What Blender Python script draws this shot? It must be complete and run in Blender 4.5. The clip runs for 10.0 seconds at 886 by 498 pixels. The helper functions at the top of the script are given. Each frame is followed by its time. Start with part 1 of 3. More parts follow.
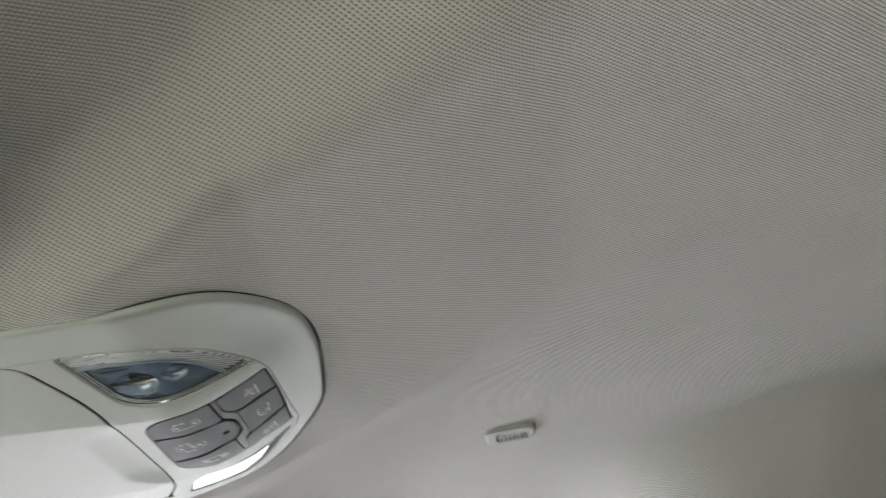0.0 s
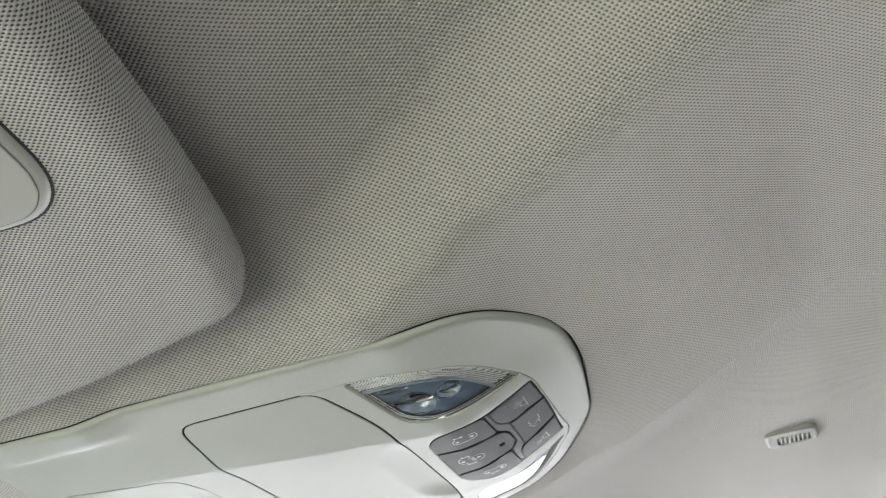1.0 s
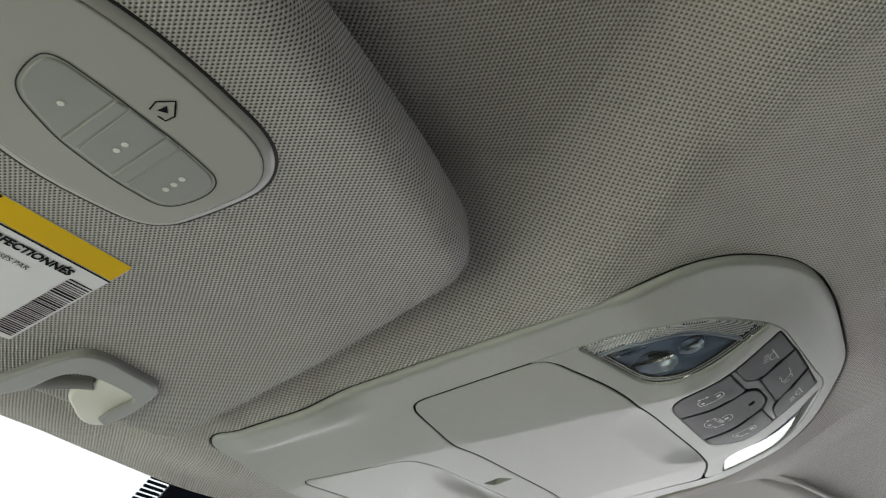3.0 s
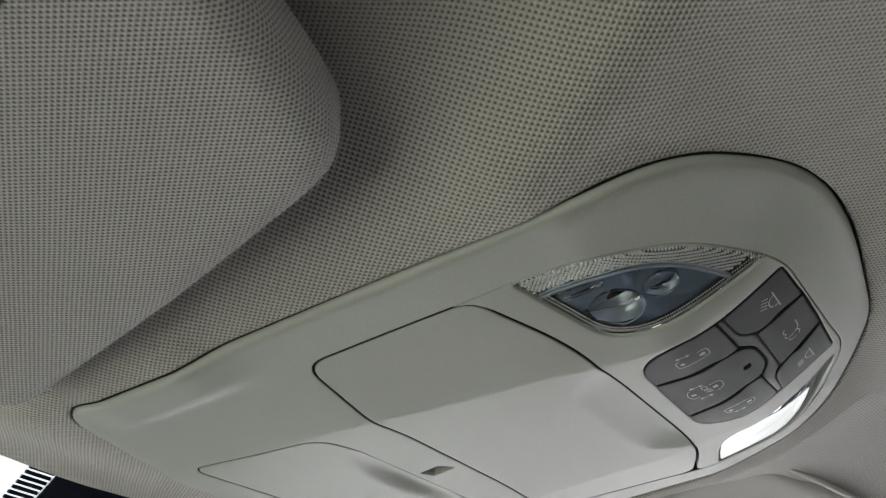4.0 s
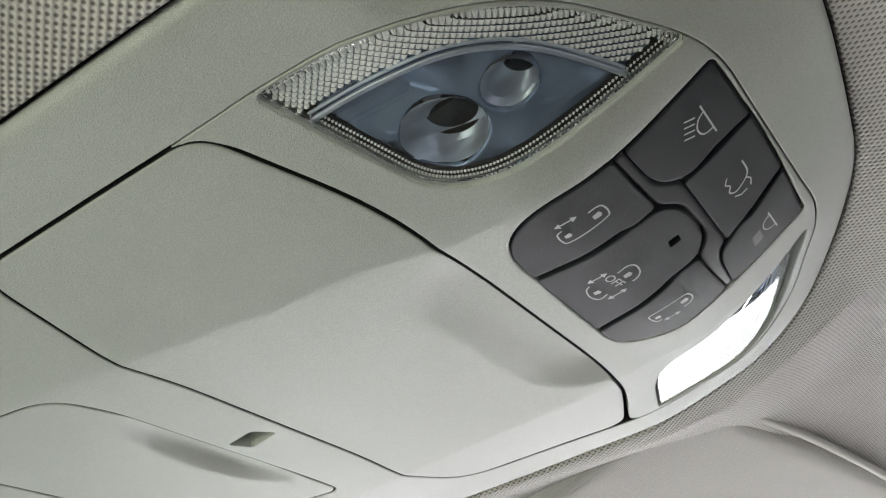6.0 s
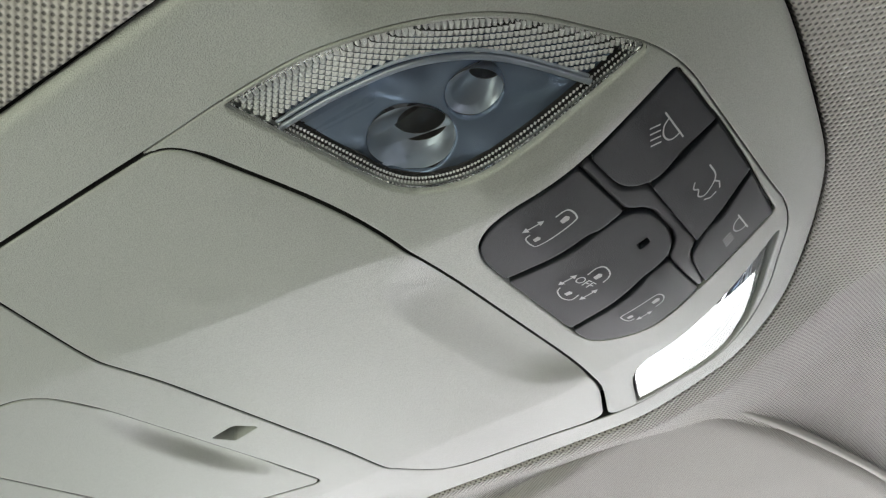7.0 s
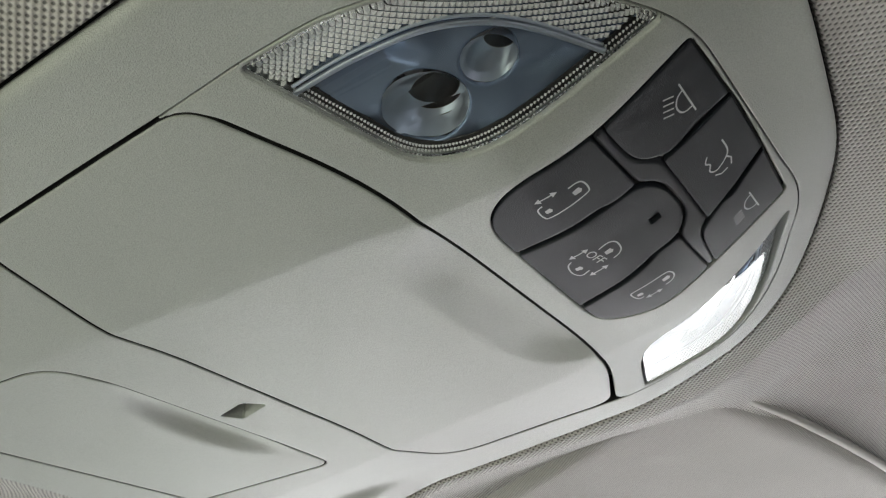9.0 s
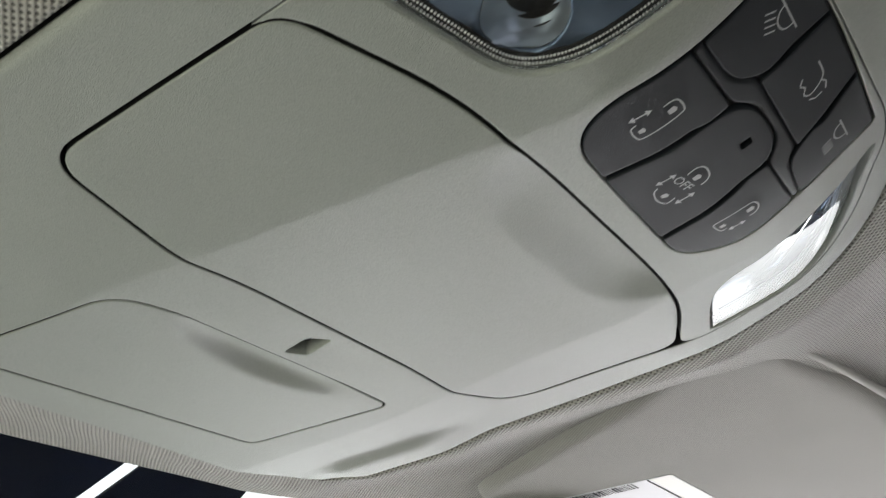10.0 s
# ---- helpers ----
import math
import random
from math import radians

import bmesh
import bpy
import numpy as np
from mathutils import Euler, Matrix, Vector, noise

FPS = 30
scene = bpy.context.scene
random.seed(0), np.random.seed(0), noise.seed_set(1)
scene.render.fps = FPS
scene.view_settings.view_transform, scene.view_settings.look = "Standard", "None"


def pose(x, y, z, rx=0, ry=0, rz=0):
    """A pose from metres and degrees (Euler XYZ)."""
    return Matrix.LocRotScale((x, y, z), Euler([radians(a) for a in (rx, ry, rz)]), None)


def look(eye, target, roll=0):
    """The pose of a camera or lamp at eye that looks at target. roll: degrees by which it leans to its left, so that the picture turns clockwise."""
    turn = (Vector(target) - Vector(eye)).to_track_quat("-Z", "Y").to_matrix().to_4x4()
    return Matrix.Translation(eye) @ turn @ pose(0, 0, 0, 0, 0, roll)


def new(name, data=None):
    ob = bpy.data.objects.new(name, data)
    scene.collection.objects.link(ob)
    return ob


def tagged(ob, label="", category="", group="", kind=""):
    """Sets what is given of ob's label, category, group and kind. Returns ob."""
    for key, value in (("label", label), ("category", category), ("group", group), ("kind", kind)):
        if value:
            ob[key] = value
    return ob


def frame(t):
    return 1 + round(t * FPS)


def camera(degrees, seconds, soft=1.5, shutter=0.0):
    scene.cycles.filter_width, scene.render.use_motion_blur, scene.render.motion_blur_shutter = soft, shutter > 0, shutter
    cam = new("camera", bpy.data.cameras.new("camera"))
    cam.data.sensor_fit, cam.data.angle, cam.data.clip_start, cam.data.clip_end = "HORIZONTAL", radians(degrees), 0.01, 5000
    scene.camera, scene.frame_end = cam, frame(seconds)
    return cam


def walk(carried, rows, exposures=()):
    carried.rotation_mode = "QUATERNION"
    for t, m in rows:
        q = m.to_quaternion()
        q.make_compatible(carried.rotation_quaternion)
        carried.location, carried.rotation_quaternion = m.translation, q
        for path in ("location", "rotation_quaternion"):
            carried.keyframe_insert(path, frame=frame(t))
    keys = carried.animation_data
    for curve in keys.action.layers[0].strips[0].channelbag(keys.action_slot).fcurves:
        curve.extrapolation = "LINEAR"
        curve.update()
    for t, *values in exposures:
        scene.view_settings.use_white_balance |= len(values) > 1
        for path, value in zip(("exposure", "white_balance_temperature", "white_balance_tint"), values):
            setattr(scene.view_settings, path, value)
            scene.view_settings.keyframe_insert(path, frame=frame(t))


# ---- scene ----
cam = camera(50.0, 10.0, 1.2, 0.2)
PATH = [
    (0.0, pose(0.1559, -0.3964, 1.4490, 119.90, 7.50, 3.83)),
    (0.5, pose(0.1451, -0.4165, 1.4385, 122.85, 6.12, 14.05)),
    (1.0, pose(0.1641, -0.4104, 1.4344, 123.12, 4.42, 20.65)),
    (1.5, pose(0.1496, -0.4148, 1.4330, 123.43, 4.58, 25.18)),
    (2.0, pose(0.1464, -0.4174, 1.4429, 122.61, 4.23, 28.78)),
    (2.2, pose(0.1418, -0.4162, 1.4327, 123.78, 3.96, 30.15)),
    (3.3, pose(0.1378, -0.3793, 1.4442, 122.79, 2.66, 33.24)),
    (3.5, pose(0.1318, -0.3646, 1.4485, 123.11, 2.84, 33.55)),
    (4.0, pose(0.1246, -0.2976, 1.4568, 123.97, 2.03, 34.09)),
    (4.5, pose(0.1213, -0.2551, 1.4642, 125.36, 2.25, 35.20)),
    (5.0, pose(0.1279, -0.2174, 1.4733, 125.98, 4.99, 34.53)),
    (5.5, pose(0.0989, -0.1816, 1.4827, 125.12, 5.22, 34.88)),
    (6.8, pose(0.1069, -0.1724, 1.4872, 123.30, 5.09, 34.84)),
    (7.0, pose(0.1088, -0.1746, 1.4869, 123.20, 4.98, 35.02)),
    (7.5, pose(0.1083, -0.1737, 1.4853, 122.95, 4.75, 34.97)),
    (8.0, pose(0.1098, -0.1746, 1.4841, 123.00, 4.66, 34.88)),
    (8.5, pose(0.1081, -0.1742, 1.4826, 123.32, 4.54, 34.96)),
    (9.0, pose(0.1049, -0.1730, 1.4809, 123.51, 4.43, 34.90)),
    (9.5, pose(0.1041, -0.1760, 1.4803, 123.49, 4.08, 35.40)),
    (10.0, pose(0.0860, -0.1739, 1.4743, 122.26, 3.51, 35.19)),
]

walk(cam, PATH, [(0.0, -0.91, 6430, 10), (0.6, -0.50, 6400, 10), (1.0, -0.50, 6400, 10), (2.0, -0.48, 6400, 10), (2.6, -0.91, 6480, 10), (3.5, -1.62, 6500, 10), (4.0, -1.38, 6510, 10), (4.5, -0.83, 6510, 10), (5.0, -0.62, 6530, 10), (5.5, -0.70, 6530, 10), (7.5, -0.76, 6530, 10), (8.5, -0.94, 6530, 10), (9.5, -0.92, 6530, 10), (10.0, -1.14, 6530, 10)])

# ---- world and light ----
Z0 = 1.60          # height of the console's underside above the road
world = bpy.data.worlds.new("sky")
scene.world = world
world.use_nodes = True
wn = world.node_tree.nodes
sky = wn.new("ShaderNodeTexSky")
sky.sky_type, sky.sun_disc = "NISHITA", False
sky.dust_density, sky.air_density = 7.0, 1.0
sky.sun_elevation, sky.sun_rotation = radians(58), radians(200)
world.node_tree.links.new(sky.outputs[0], wn["Background"].inputs[0])
wn["Background"].inputs[1].default_value = 0.09

sun = new("sun", bpy.data.lights.new("sun", "SUN"))
sun.data.energy, sun.data.angle, sun.data.color = 1.5, radians(12), (1, 0.96, 0.9)
sun.matrix_world = look((0, 0, 6), (1.2, 3.2, 0))


def window_light(name, eye, target, width, height, watts, colour):
    lamp = new(name, bpy.data.lights.new(name, "AREA"))
    lamp.data.shape, lamp.data.size, lamp.data.size_y = "RECTANGLE", width, height
    lamp.data.energy, lamp.data.color = watts, colour
    lamp.matrix_world = look(eye, target)
    return lamp


window_light("light_front", (-0.78, 0.10, Z0 - 0.29), (0.0, 0.0, Z0 - 0.05), 1.1, 0.46, 6.2, (0.96, 1.0, 0.96))
window_light("light_passenger", (-0.22, 0.80, Z0 - 0.175), (0.0, 0.0, Z0 - 0.06), 1.10, 0.26, 10.0, (1.0, 0.97, 1.0))
window_light("light_driver", (-0.24, -0.80, Z0 - 0.33), (0.0, -0.1, Z0 - 0.02), 1.1, 0.48, 6.9, (1.0, 1.0, 0.79))
window_light("light_rear", (2.26, 0.0, Z0 - 0.34), (0.4, 0.0, Z0 - 0.10), 1.10, 0.42, 3.3, (0.97, 0.92, 1.0))


# ---- materials ----
def material(name, colour, rough=0.5, metal=0.0):
    m = bpy.data.materials.new(name)
    m.use_nodes = True
    b = m.node_tree.nodes["Principled BSDF"]
    b.inputs["Base Color"].default_value = (*colour, 1)
    b.inputs["Roughness"].default_value = rough
    b.inputs["Metallic"].default_value = metal
    return m, m.node_tree, b


def node(tree, kind, *links, operation="", blend=""):
    n = tree.nodes.new(kind)
    if operation:
        n.operation = operation
    if blend:
        n.data_type, n.blend_type = "RGBA", blend
    for k, link in enumerate(links):
        if link is None:
            continue
        if isinstance(link, (int, float)):
            n.inputs[k].default_value = link
        else:
            tree.links.new(link, n.inputs[k])
    return n


def maths(tree, op, a, b=None):
    return node(tree, "ShaderNodeMath", a, b, operation=op).outputs[0]


def place(tree):
    return node(tree, "ShaderNodeTexCoord").outputs["Object"]


def noise_at(tree, at, scale, detail=3.0):
    n = node(tree, "ShaderNodeTexNoise", at)
    n.inputs["Scale"].default_value, n.inputs["Detail"].default_value = scale, detail
    return n.outputs["Fac"]


def ramp(tree, fac, low, high, a, b):
    r = node(tree, "ShaderNodeValToRGB", fac)
    e = r.color_ramp.elements
    e[0].position, e[1].position = low, high
    e[0].color, e[1].color = (*a, 1), (*b, 1)
    return r.outputs[0]


def bump(tree, b, height, strength, distance):
    n = node(tree, "ShaderNodeBump")
    n.inputs["Strength"].default_value, n.inputs["Distance"].default_value = strength, distance
    tree.links.new(height, n.inputs["Height"])
    tree.links.new(n.outputs[0], b.inputs["Normal"])


def plastic(name, colour, rough, grain, depth, spread=0.05, fleck=0.0):
    """Moulded plastic: fine grain, faint uneven tone and gloss."""
    m, t, b = material(name, colour, rough)
    at = place(t)
    soft = noise_at(t, at, 14.0, 4.0)
    dark, light = [tuple(c * f for c in colour) for f in (1 - spread, 1 + spread)]
    t.links.new(ramp(t, soft, 0.3, 0.7, dark, light), b.inputs["Base Color"])
    fine = noise_at(t, at, grain, 2.0)
    if fleck:
        mix = node(t, "ShaderNodeMix", blend="MULTIPLY")
        mix.inputs["Factor"].default_value = 1.0
        t.links.new(b.inputs["Base Color"].links[0].from_socket, mix.inputs[6])
        t.links.new(ramp(t, fine, 0.3, 0.7, (1 - fleck,) * 3, (1 + fleck,) * 3), mix.inputs[7])
        t.links.new(mix.outputs[2], b.inputs["Base Color"])
    t.links.new(maths(t, "MULTIPLY_ADD", fine, 0.12), b.inputs["Roughness"])
    b.inputs["Roughness"].links[0].from_node.inputs[2].default_value = rough - 0.06
    bump(t, b, fine, 0.5, depth)
    return m


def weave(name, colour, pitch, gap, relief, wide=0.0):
    """Knitted cloth: staggered loops; the shade in the openings between yarns is painted dark."""
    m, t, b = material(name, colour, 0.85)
    at = node(t, "ShaderNodeTexCoord").outputs["UV"]
    wob = node(t, "ShaderNodeTexNoise", at)
    wob.inputs["Scale"].default_value = 30.0
    warp = node(t, "ShaderNodeVectorMath", wob.outputs["Color"], operation="SCALE")
    warp.inputs["Scale"].default_value = pitch * 0.35
    moved = node(t, "ShaderNodeVectorMath", at, warp.outputs[0], operation="ADD").outputs[0]
    xyz = node(t, "ShaderNodeSeparateXYZ", moved)
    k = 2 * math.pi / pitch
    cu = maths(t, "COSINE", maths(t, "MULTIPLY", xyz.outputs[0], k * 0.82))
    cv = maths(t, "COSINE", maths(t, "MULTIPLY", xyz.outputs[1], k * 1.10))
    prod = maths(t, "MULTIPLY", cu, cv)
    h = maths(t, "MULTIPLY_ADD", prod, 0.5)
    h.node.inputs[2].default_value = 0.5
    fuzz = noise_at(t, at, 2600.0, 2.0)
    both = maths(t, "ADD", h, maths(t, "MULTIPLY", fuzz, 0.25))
    # gap scales the yarn's colour down in the openings, painting their shade
    yarn_shaded = ramp(t, h, 0.10 + wide, 0.46 + wide, tuple(c * gap for c in colour), colour)
    tone = noise_at(t, at, 9.0, 3.0)
    shade = ramp(t, tone, 0.25, 0.75, (0.93, 0.93, 0.93), (1.05, 1.05, 1.04))
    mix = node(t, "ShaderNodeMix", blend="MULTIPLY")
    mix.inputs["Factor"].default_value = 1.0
    t.links.new(yarn_shaded, mix.inputs[6])
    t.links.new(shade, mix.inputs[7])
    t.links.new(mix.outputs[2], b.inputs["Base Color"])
    b.inputs["Sheen Weight"].default_value = 0.15
    bump(t, b, both, relief, pitch * 0.30)
    return m


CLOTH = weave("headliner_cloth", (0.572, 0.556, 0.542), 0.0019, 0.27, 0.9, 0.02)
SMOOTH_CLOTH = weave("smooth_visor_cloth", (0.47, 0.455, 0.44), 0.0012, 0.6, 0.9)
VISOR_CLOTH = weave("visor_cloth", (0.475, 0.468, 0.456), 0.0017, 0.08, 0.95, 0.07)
SHELL = plastic("console_plastic", (0.412, 0.434, 0.413), 0.37, 3400.0, 0.0004, 0.04, 0.14)
GRILLE = plastic("grille_plastic", (0.28, 0.28, 0.27), 0.6, 1800.0, 0.00006)
CLIP = plastic("clip_plastic", (0.25, 0.255, 0.25), 0.42, 1800.0, 0.00006)
CREAM = plastic("cream_plastic", (0.66, 0.67, 0.59), 0.35, 1800.0, 0.00004)
REMOTE = plastic("remote_plastic", (0.37, 0.375, 0.36), 0.42, 1800.0, 0.00006)
KEYPAD = plastic("remote_button_plastic", (0.29, 0.305, 0.30), 0.5, 1800.0, 0.00006)
BUTTON = plastic("button_plastic", (0.0085, 0.0118, 0.0172), 0.50, 3400.0, 0.00016, 0.15, 0.35)
PANEL = plastic("panel_plastic", (0.017, 0.020, 0.025), 0.42, 1900.0, 0.00005, 0.1)
for dark in (BUTTON, PANEL):
    dark.node_tree.nodes["Principled BSDF"].inputs["Specular IOR Level"].default_value = 0.32
# for dark plastic parts, and for shade painted into gaps and recesses
DARK = plastic("dark_plastic_and_shade", (0.012, 0.012, 0.012), 0.6, 900.0, 0.0001, 0.1)
PRINT = material("grey_print", (0.50, 0.51, 0.53), 0.5)[0]
INK = material("black_print", (0.006, 0.006, 0.008), 0.7)[0]
INK.node_tree.nodes["Principled BSDF"].inputs["Specular IOR Level"].default_value = 0.05
DOT = material("white_print", (0.75, 0.76, 0.74), 0.5)[0]
YELLOW = plastic("yellow_label", (0.72, 0.47, 0.002), 0.8, 700.0, 0.00003)
YELLOW.node_tree.nodes["Principled BSDF"].inputs["Specular IOR Level"].default_value = 0.15
PAPER = plastic("white_label", (0.72, 0.74, 0.77), 0.42, 700.0, 0.00003, 0.02)
CABIN = plastic("cabin_trim", (0.12, 0.116, 0.114), 0.7, 300.0, 0.0004, 0.1)
FLOORING = plastic("cabin_carpet", (0.16, 0.15, 0.14), 0.95, 400.0, 0.002, 0.15)
ROAD = plastic("road_surface", (0.07, 0.07, 0.068), 0.9, 60.0, 0.004, 0.2)
FRIT = material("black_glass_border", (0.006, 0.010, 0.022), 0.12)[0]

CHROME, ct, cb = material("lamp_prism_chrome", (1.0, 1.0, 1.0), 0.18, 0.25)
BOWL, bt, bb = material("lamp_bowl_silver", (0.62, 0.68, 0.76), 0.32, 0.85)
SHEET, st, sb = material("lamp_reflector_sheet", (0.27, 0.35, 0.48), 0.20, 0.65)
bump(st, sb, noise_at(st, place(st), 70.0, 1.0), 0.5, 0.004)

CLEAR, lt, lb = material("clear_lens_plastic", (0.93, 0.96, 1.0), 0.03)
lb.inputs["Transmission Weight"].default_value, lb.inputs["IOR"].default_value = 1.0, 1.5
GLASS, gt, gb = material("window_glass", (0.93, 0.98, 0.95), 0.0)
gb.inputs["Transmission Weight"].default_value, gb.inputs["IOR"].default_value = 1.0, 1.02


# ---- shapes ----
def fillet(poly, n=7):
    """A closed outline in metres from corners (x, y, cut) in millimetres, each rounded over its cut."""
    out, p = [], [Vector((q[0], q[1])) for q in poly]
    for i, q in enumerate(poly):
        a, b, c = p[i - 1], p[i], p[(i + 1) % len(p)]
        ca, cc = min(q[2], (a - b).length * 0.49), min(q[2], (c - b).length * 0.49)
        s, e = b + (a - b).normalized() * ca, b + (c - b).normalized() * cc
        for k in range(n):
            u = k / (n - 1)
            w = s * (1 - u) ** 2 + b * 2 * u * (1 - u) + e * u * u
            out.append((w.x * 0.001, w.y * 0.001))
    return out


def mirrored(poly):
    return [(x, -y, c) for x, y, c in reversed(poly)]


def area(loop):
    a = np.array(loop)
    b = np.roll(a, -1, 0)
    return 0.5 * float((a[:, 0] * b[:, 1] - b[:, 0] * a[:, 1]).sum())


def even(loop, step):
    """The outline with points at even steps, anticlockwise."""
    a = np.array(loop if area(loop) > 0 else loop[::-1], float)
    b = np.vstack([a, a[:1]])
    d = np.hypot(*(b[1:] - b[:-1]).T)
    s = np.concatenate([[0], np.cumsum(d)])
    n = max(12, int(s[-1] / step))
    u = np.linspace(0, s[-1], n, endpoint=False)
    return np.stack([np.interp(u, s, b[:, 0]), np.interp(u, s, b[:, 1])], 1)


def inset(loop, d):
    t = np.roll(loop, -1, 0) - np.roll(loop, 1, 0)
    t /= np.maximum(np.hypot(t[:, 0], t[:, 1]), 1e-9)[:, None]
    return loop + np.stack([-t[:, 1], t[:, 0]], 1) * np.reshape(d, (-1, 1))


def within(pts, loop):
    x, y = pts[:, 0], pts[:, 1]
    hit = np.zeros(len(pts), bool)
    j = loop[-1]
    for i in loop:
        if i[1] != j[1]:
            cross = ((i[1] > y) != (j[1] > y)) & (x < (j[0] - i[0]) * (y - i[1]) / (j[1] - i[1]) + i[0])
            hit ^= cross
        j = i
    return hit


def sheet(outer, holes=(), surface=None, step=0.003, rim=0.0006, depth=0.004, hole_rim=0.0005, hole_depth=0.006, grid=None, edge=0.0008, lines=()):
    """A skin that follows a surface inside an outline, with rounded rims and side walls; seen from below."""
    outer = even(outer, edge)
    holes = [even(h, edge) for h in holes]
    if callable(rim):
        rim = np.array([rim(x, y) for x, y in outer])
    verts, prof, edges = [], [], []

    cloth = []

    def ring(loop, p, lay=None):
        s = len(verts)
        verts.extend(map(tuple, loop))
        cloth.extend(map(tuple, loop if lay is None else lay))
        prof.extend(np.broadcast_to(p, len(loop)).tolist())
        edges.extend((s + k, s + (k + 1) % len(loop)) for k in range(len(loop)))
        return s, len(loop)

    def rings(loop, r, way):
        flat, first = inset(loop, way * r), None
        for k in (0.0, 0.06, 0.22, 0.5, 1.0) if np.max(r) > 0.002 else (0.0, 0.3, 1.0):
            made = ring(inset(loop, way * r * k), r * (1 - math.sqrt(1 - (1 - k) ** 2)), inset(flat, -way * r * math.asin(1 - k)))
            first = first or made
        if np.max(r) < 0.002:
            ring(inset(loop, way * (r + 0.0004)), 0.0)
        return first

    first = rings(outer, rim, 1)
    cuts = [rings(h, hole_rim, -1) for h in holes]
    if grid is None:
        lo, hi = outer.min(0), outer.max(0)
        grid = np.arange(lo[0], hi[0], step), np.arange(lo[1], hi[1], step)
    gx, gy = np.meshgrid(*grid)
    pts = np.stack([gx.ravel(), gy.ravel()], 1)
    spare = 0.0004 + min(step, 0.004) * 0.5
    keep = within(pts, inset(outer, rim + spare))
    for h in holes:
        keep &= ~within(pts, inset(h, -hole_rim - spare))
    for line in lines:
        p = np.array(line)
        clear = within(p, inset(outer, rim + 0.0010))
        for h in holes:
            clear &= ~within(p, inset(h, -hole_rim - 0.0010))
        for k, (x, y) in enumerate(p):
            keep &= np.hypot(pts[:, 0] - x, pts[:, 1] - y) > 0.0009
            if not clear[k]:
                continue
            if k and clear[k - 1]:
                edges.append((len(verts) - 1, len(verts)))
            verts.append((x, y))
            cloth.append((x, y))
            prof.append(0.0)
    verts.extend(map(tuple, pts[keep]))
    cloth.extend(map(tuple, pts[keep]))
    prof.extend([0.0] * int(keep.sum()))
    from mathutils.geometry import delaunay_2d_cdt
    v2, _, tris, orig, _, _ = delaunay_2d_cdt([Vector(v) for v in verts], edges, [], 0, 1e-8)
    v2 = np.array([(v.x, v.y) for v in v2])
    tri = np.array([t for t in tris if len(t) == 3])
    mid = v2[tri].mean(1)
    ok = within(mid, outer)
    for h in holes:
        ok &= ~within(mid, h)
    bm = bmesh.new()
    made, back, laid = [], {}, {}
    for k, (x, y) in enumerate(v2):
        p = prof[orig[k][0]] if orig[k] else 0.0
        if orig[k]:
            for o in orig[k]:
                back[o] = k
        made.append(bm.verts.new((x, y, surface(x, y) + p)))
        laid[made[-1]] = cloth[orig[k][0]] if orig[k] else (x, y)
    for t in tri[ok]:
        f = bm.faces.new([made[k] for k in reversed(t)])
        f.smooth = True
    for (s, n), deep, cap in [(first, depth, not holes)] + [(c, hole_depth, False) for c in cuts]:
        low = [made[back[s + k]] for k in range(n)]
        high = [bm.verts.new((v.co.x, v.co.y, v.co.z + deep)) for v in low]
        for v, w in zip(low, high):
            out = Vector(laid[v]) - v.co.xy
            laid[w] = tuple(Vector(laid[v]) + (out.normalized() * deep if out.length > 1e-6 else out))
        for k in range(n):
            j = (k + 1) % n
            if low[k] is not low[j]:
                bm.faces.new((low[k], low[j], high[j], high[k]))
        if cap:
            bm.faces.new(high)
    uv = bm.loops.layers.uv.new("cloth")
    for f in bm.faces:
        for l in f.loops:
            l[uv].uv = laid[l.vert]
    loose = [v for v in bm.verts if not v.link_faces]
    bmesh.ops.delete(bm, geom=loose, context="VERTS")
    bmesh.ops.recalc_face_normals(bm, faces=bm.faces)
    return bm


def part(name, bm, mat, parent=None, label=""):
    data = bpy.data.meshes.new(name)
    bm.to_mesh(data)
    bm.free()
    data.materials.append(mat)
    ob = new(name, data)
    ob.parent = parent
    return tagged(ob, label)


def empty(name, at, label, category, group="", kind=""):
    ob = new(name)
    ob.location = at
    return tagged(ob, label, category, group, kind)


def under(ob, parent):
    """Hang a part, modelled in world places, under a thing that has a place of its own."""
    ob.parent = parent
    ob.matrix_parent_inverse = parent.matrix_basis.inverted()
    return ob


def ribbon(lines, width, surface, lift=0.00015):
    """Printed strokes that lie on a surface."""
    bm = bmesh.new()
    for line in lines:
        ends = [Vector(q) * 0.001 for q in line]
        p = [ends[0]]
        for a, b in zip(ends, ends[1:]):
            n = max(1, int((b - a).length / 0.001))
            p += [a.lerp(b, k / n) for k in range(1, n + 1)]
        prev = None
        for i, q in enumerate(p):
            t = (p[min(i + 1, len(p) - 1)] - p[max(i - 1, 0)]).normalized()
            n = Vector((-t.y, t.x)) * width * 0.0005
            a, b = [bm.verts.new((w.x, w.y, surface(w.x, w.y) - lift)) for w in (q + n, q - n)]
            if prev:
                bm.faces.new((prev[0], prev[1], b, a))
            prev = (a, b)
    return bm


def patches(polys, surface, lift=0.00015):
    bm = bmesh.new()
    for poly in polys:
        bm.faces.new([bm.verts.new((x * 0.001, y * 0.001, surface(x * 0.001, y * 0.001) - lift)) for x, y in poly])
    return bm


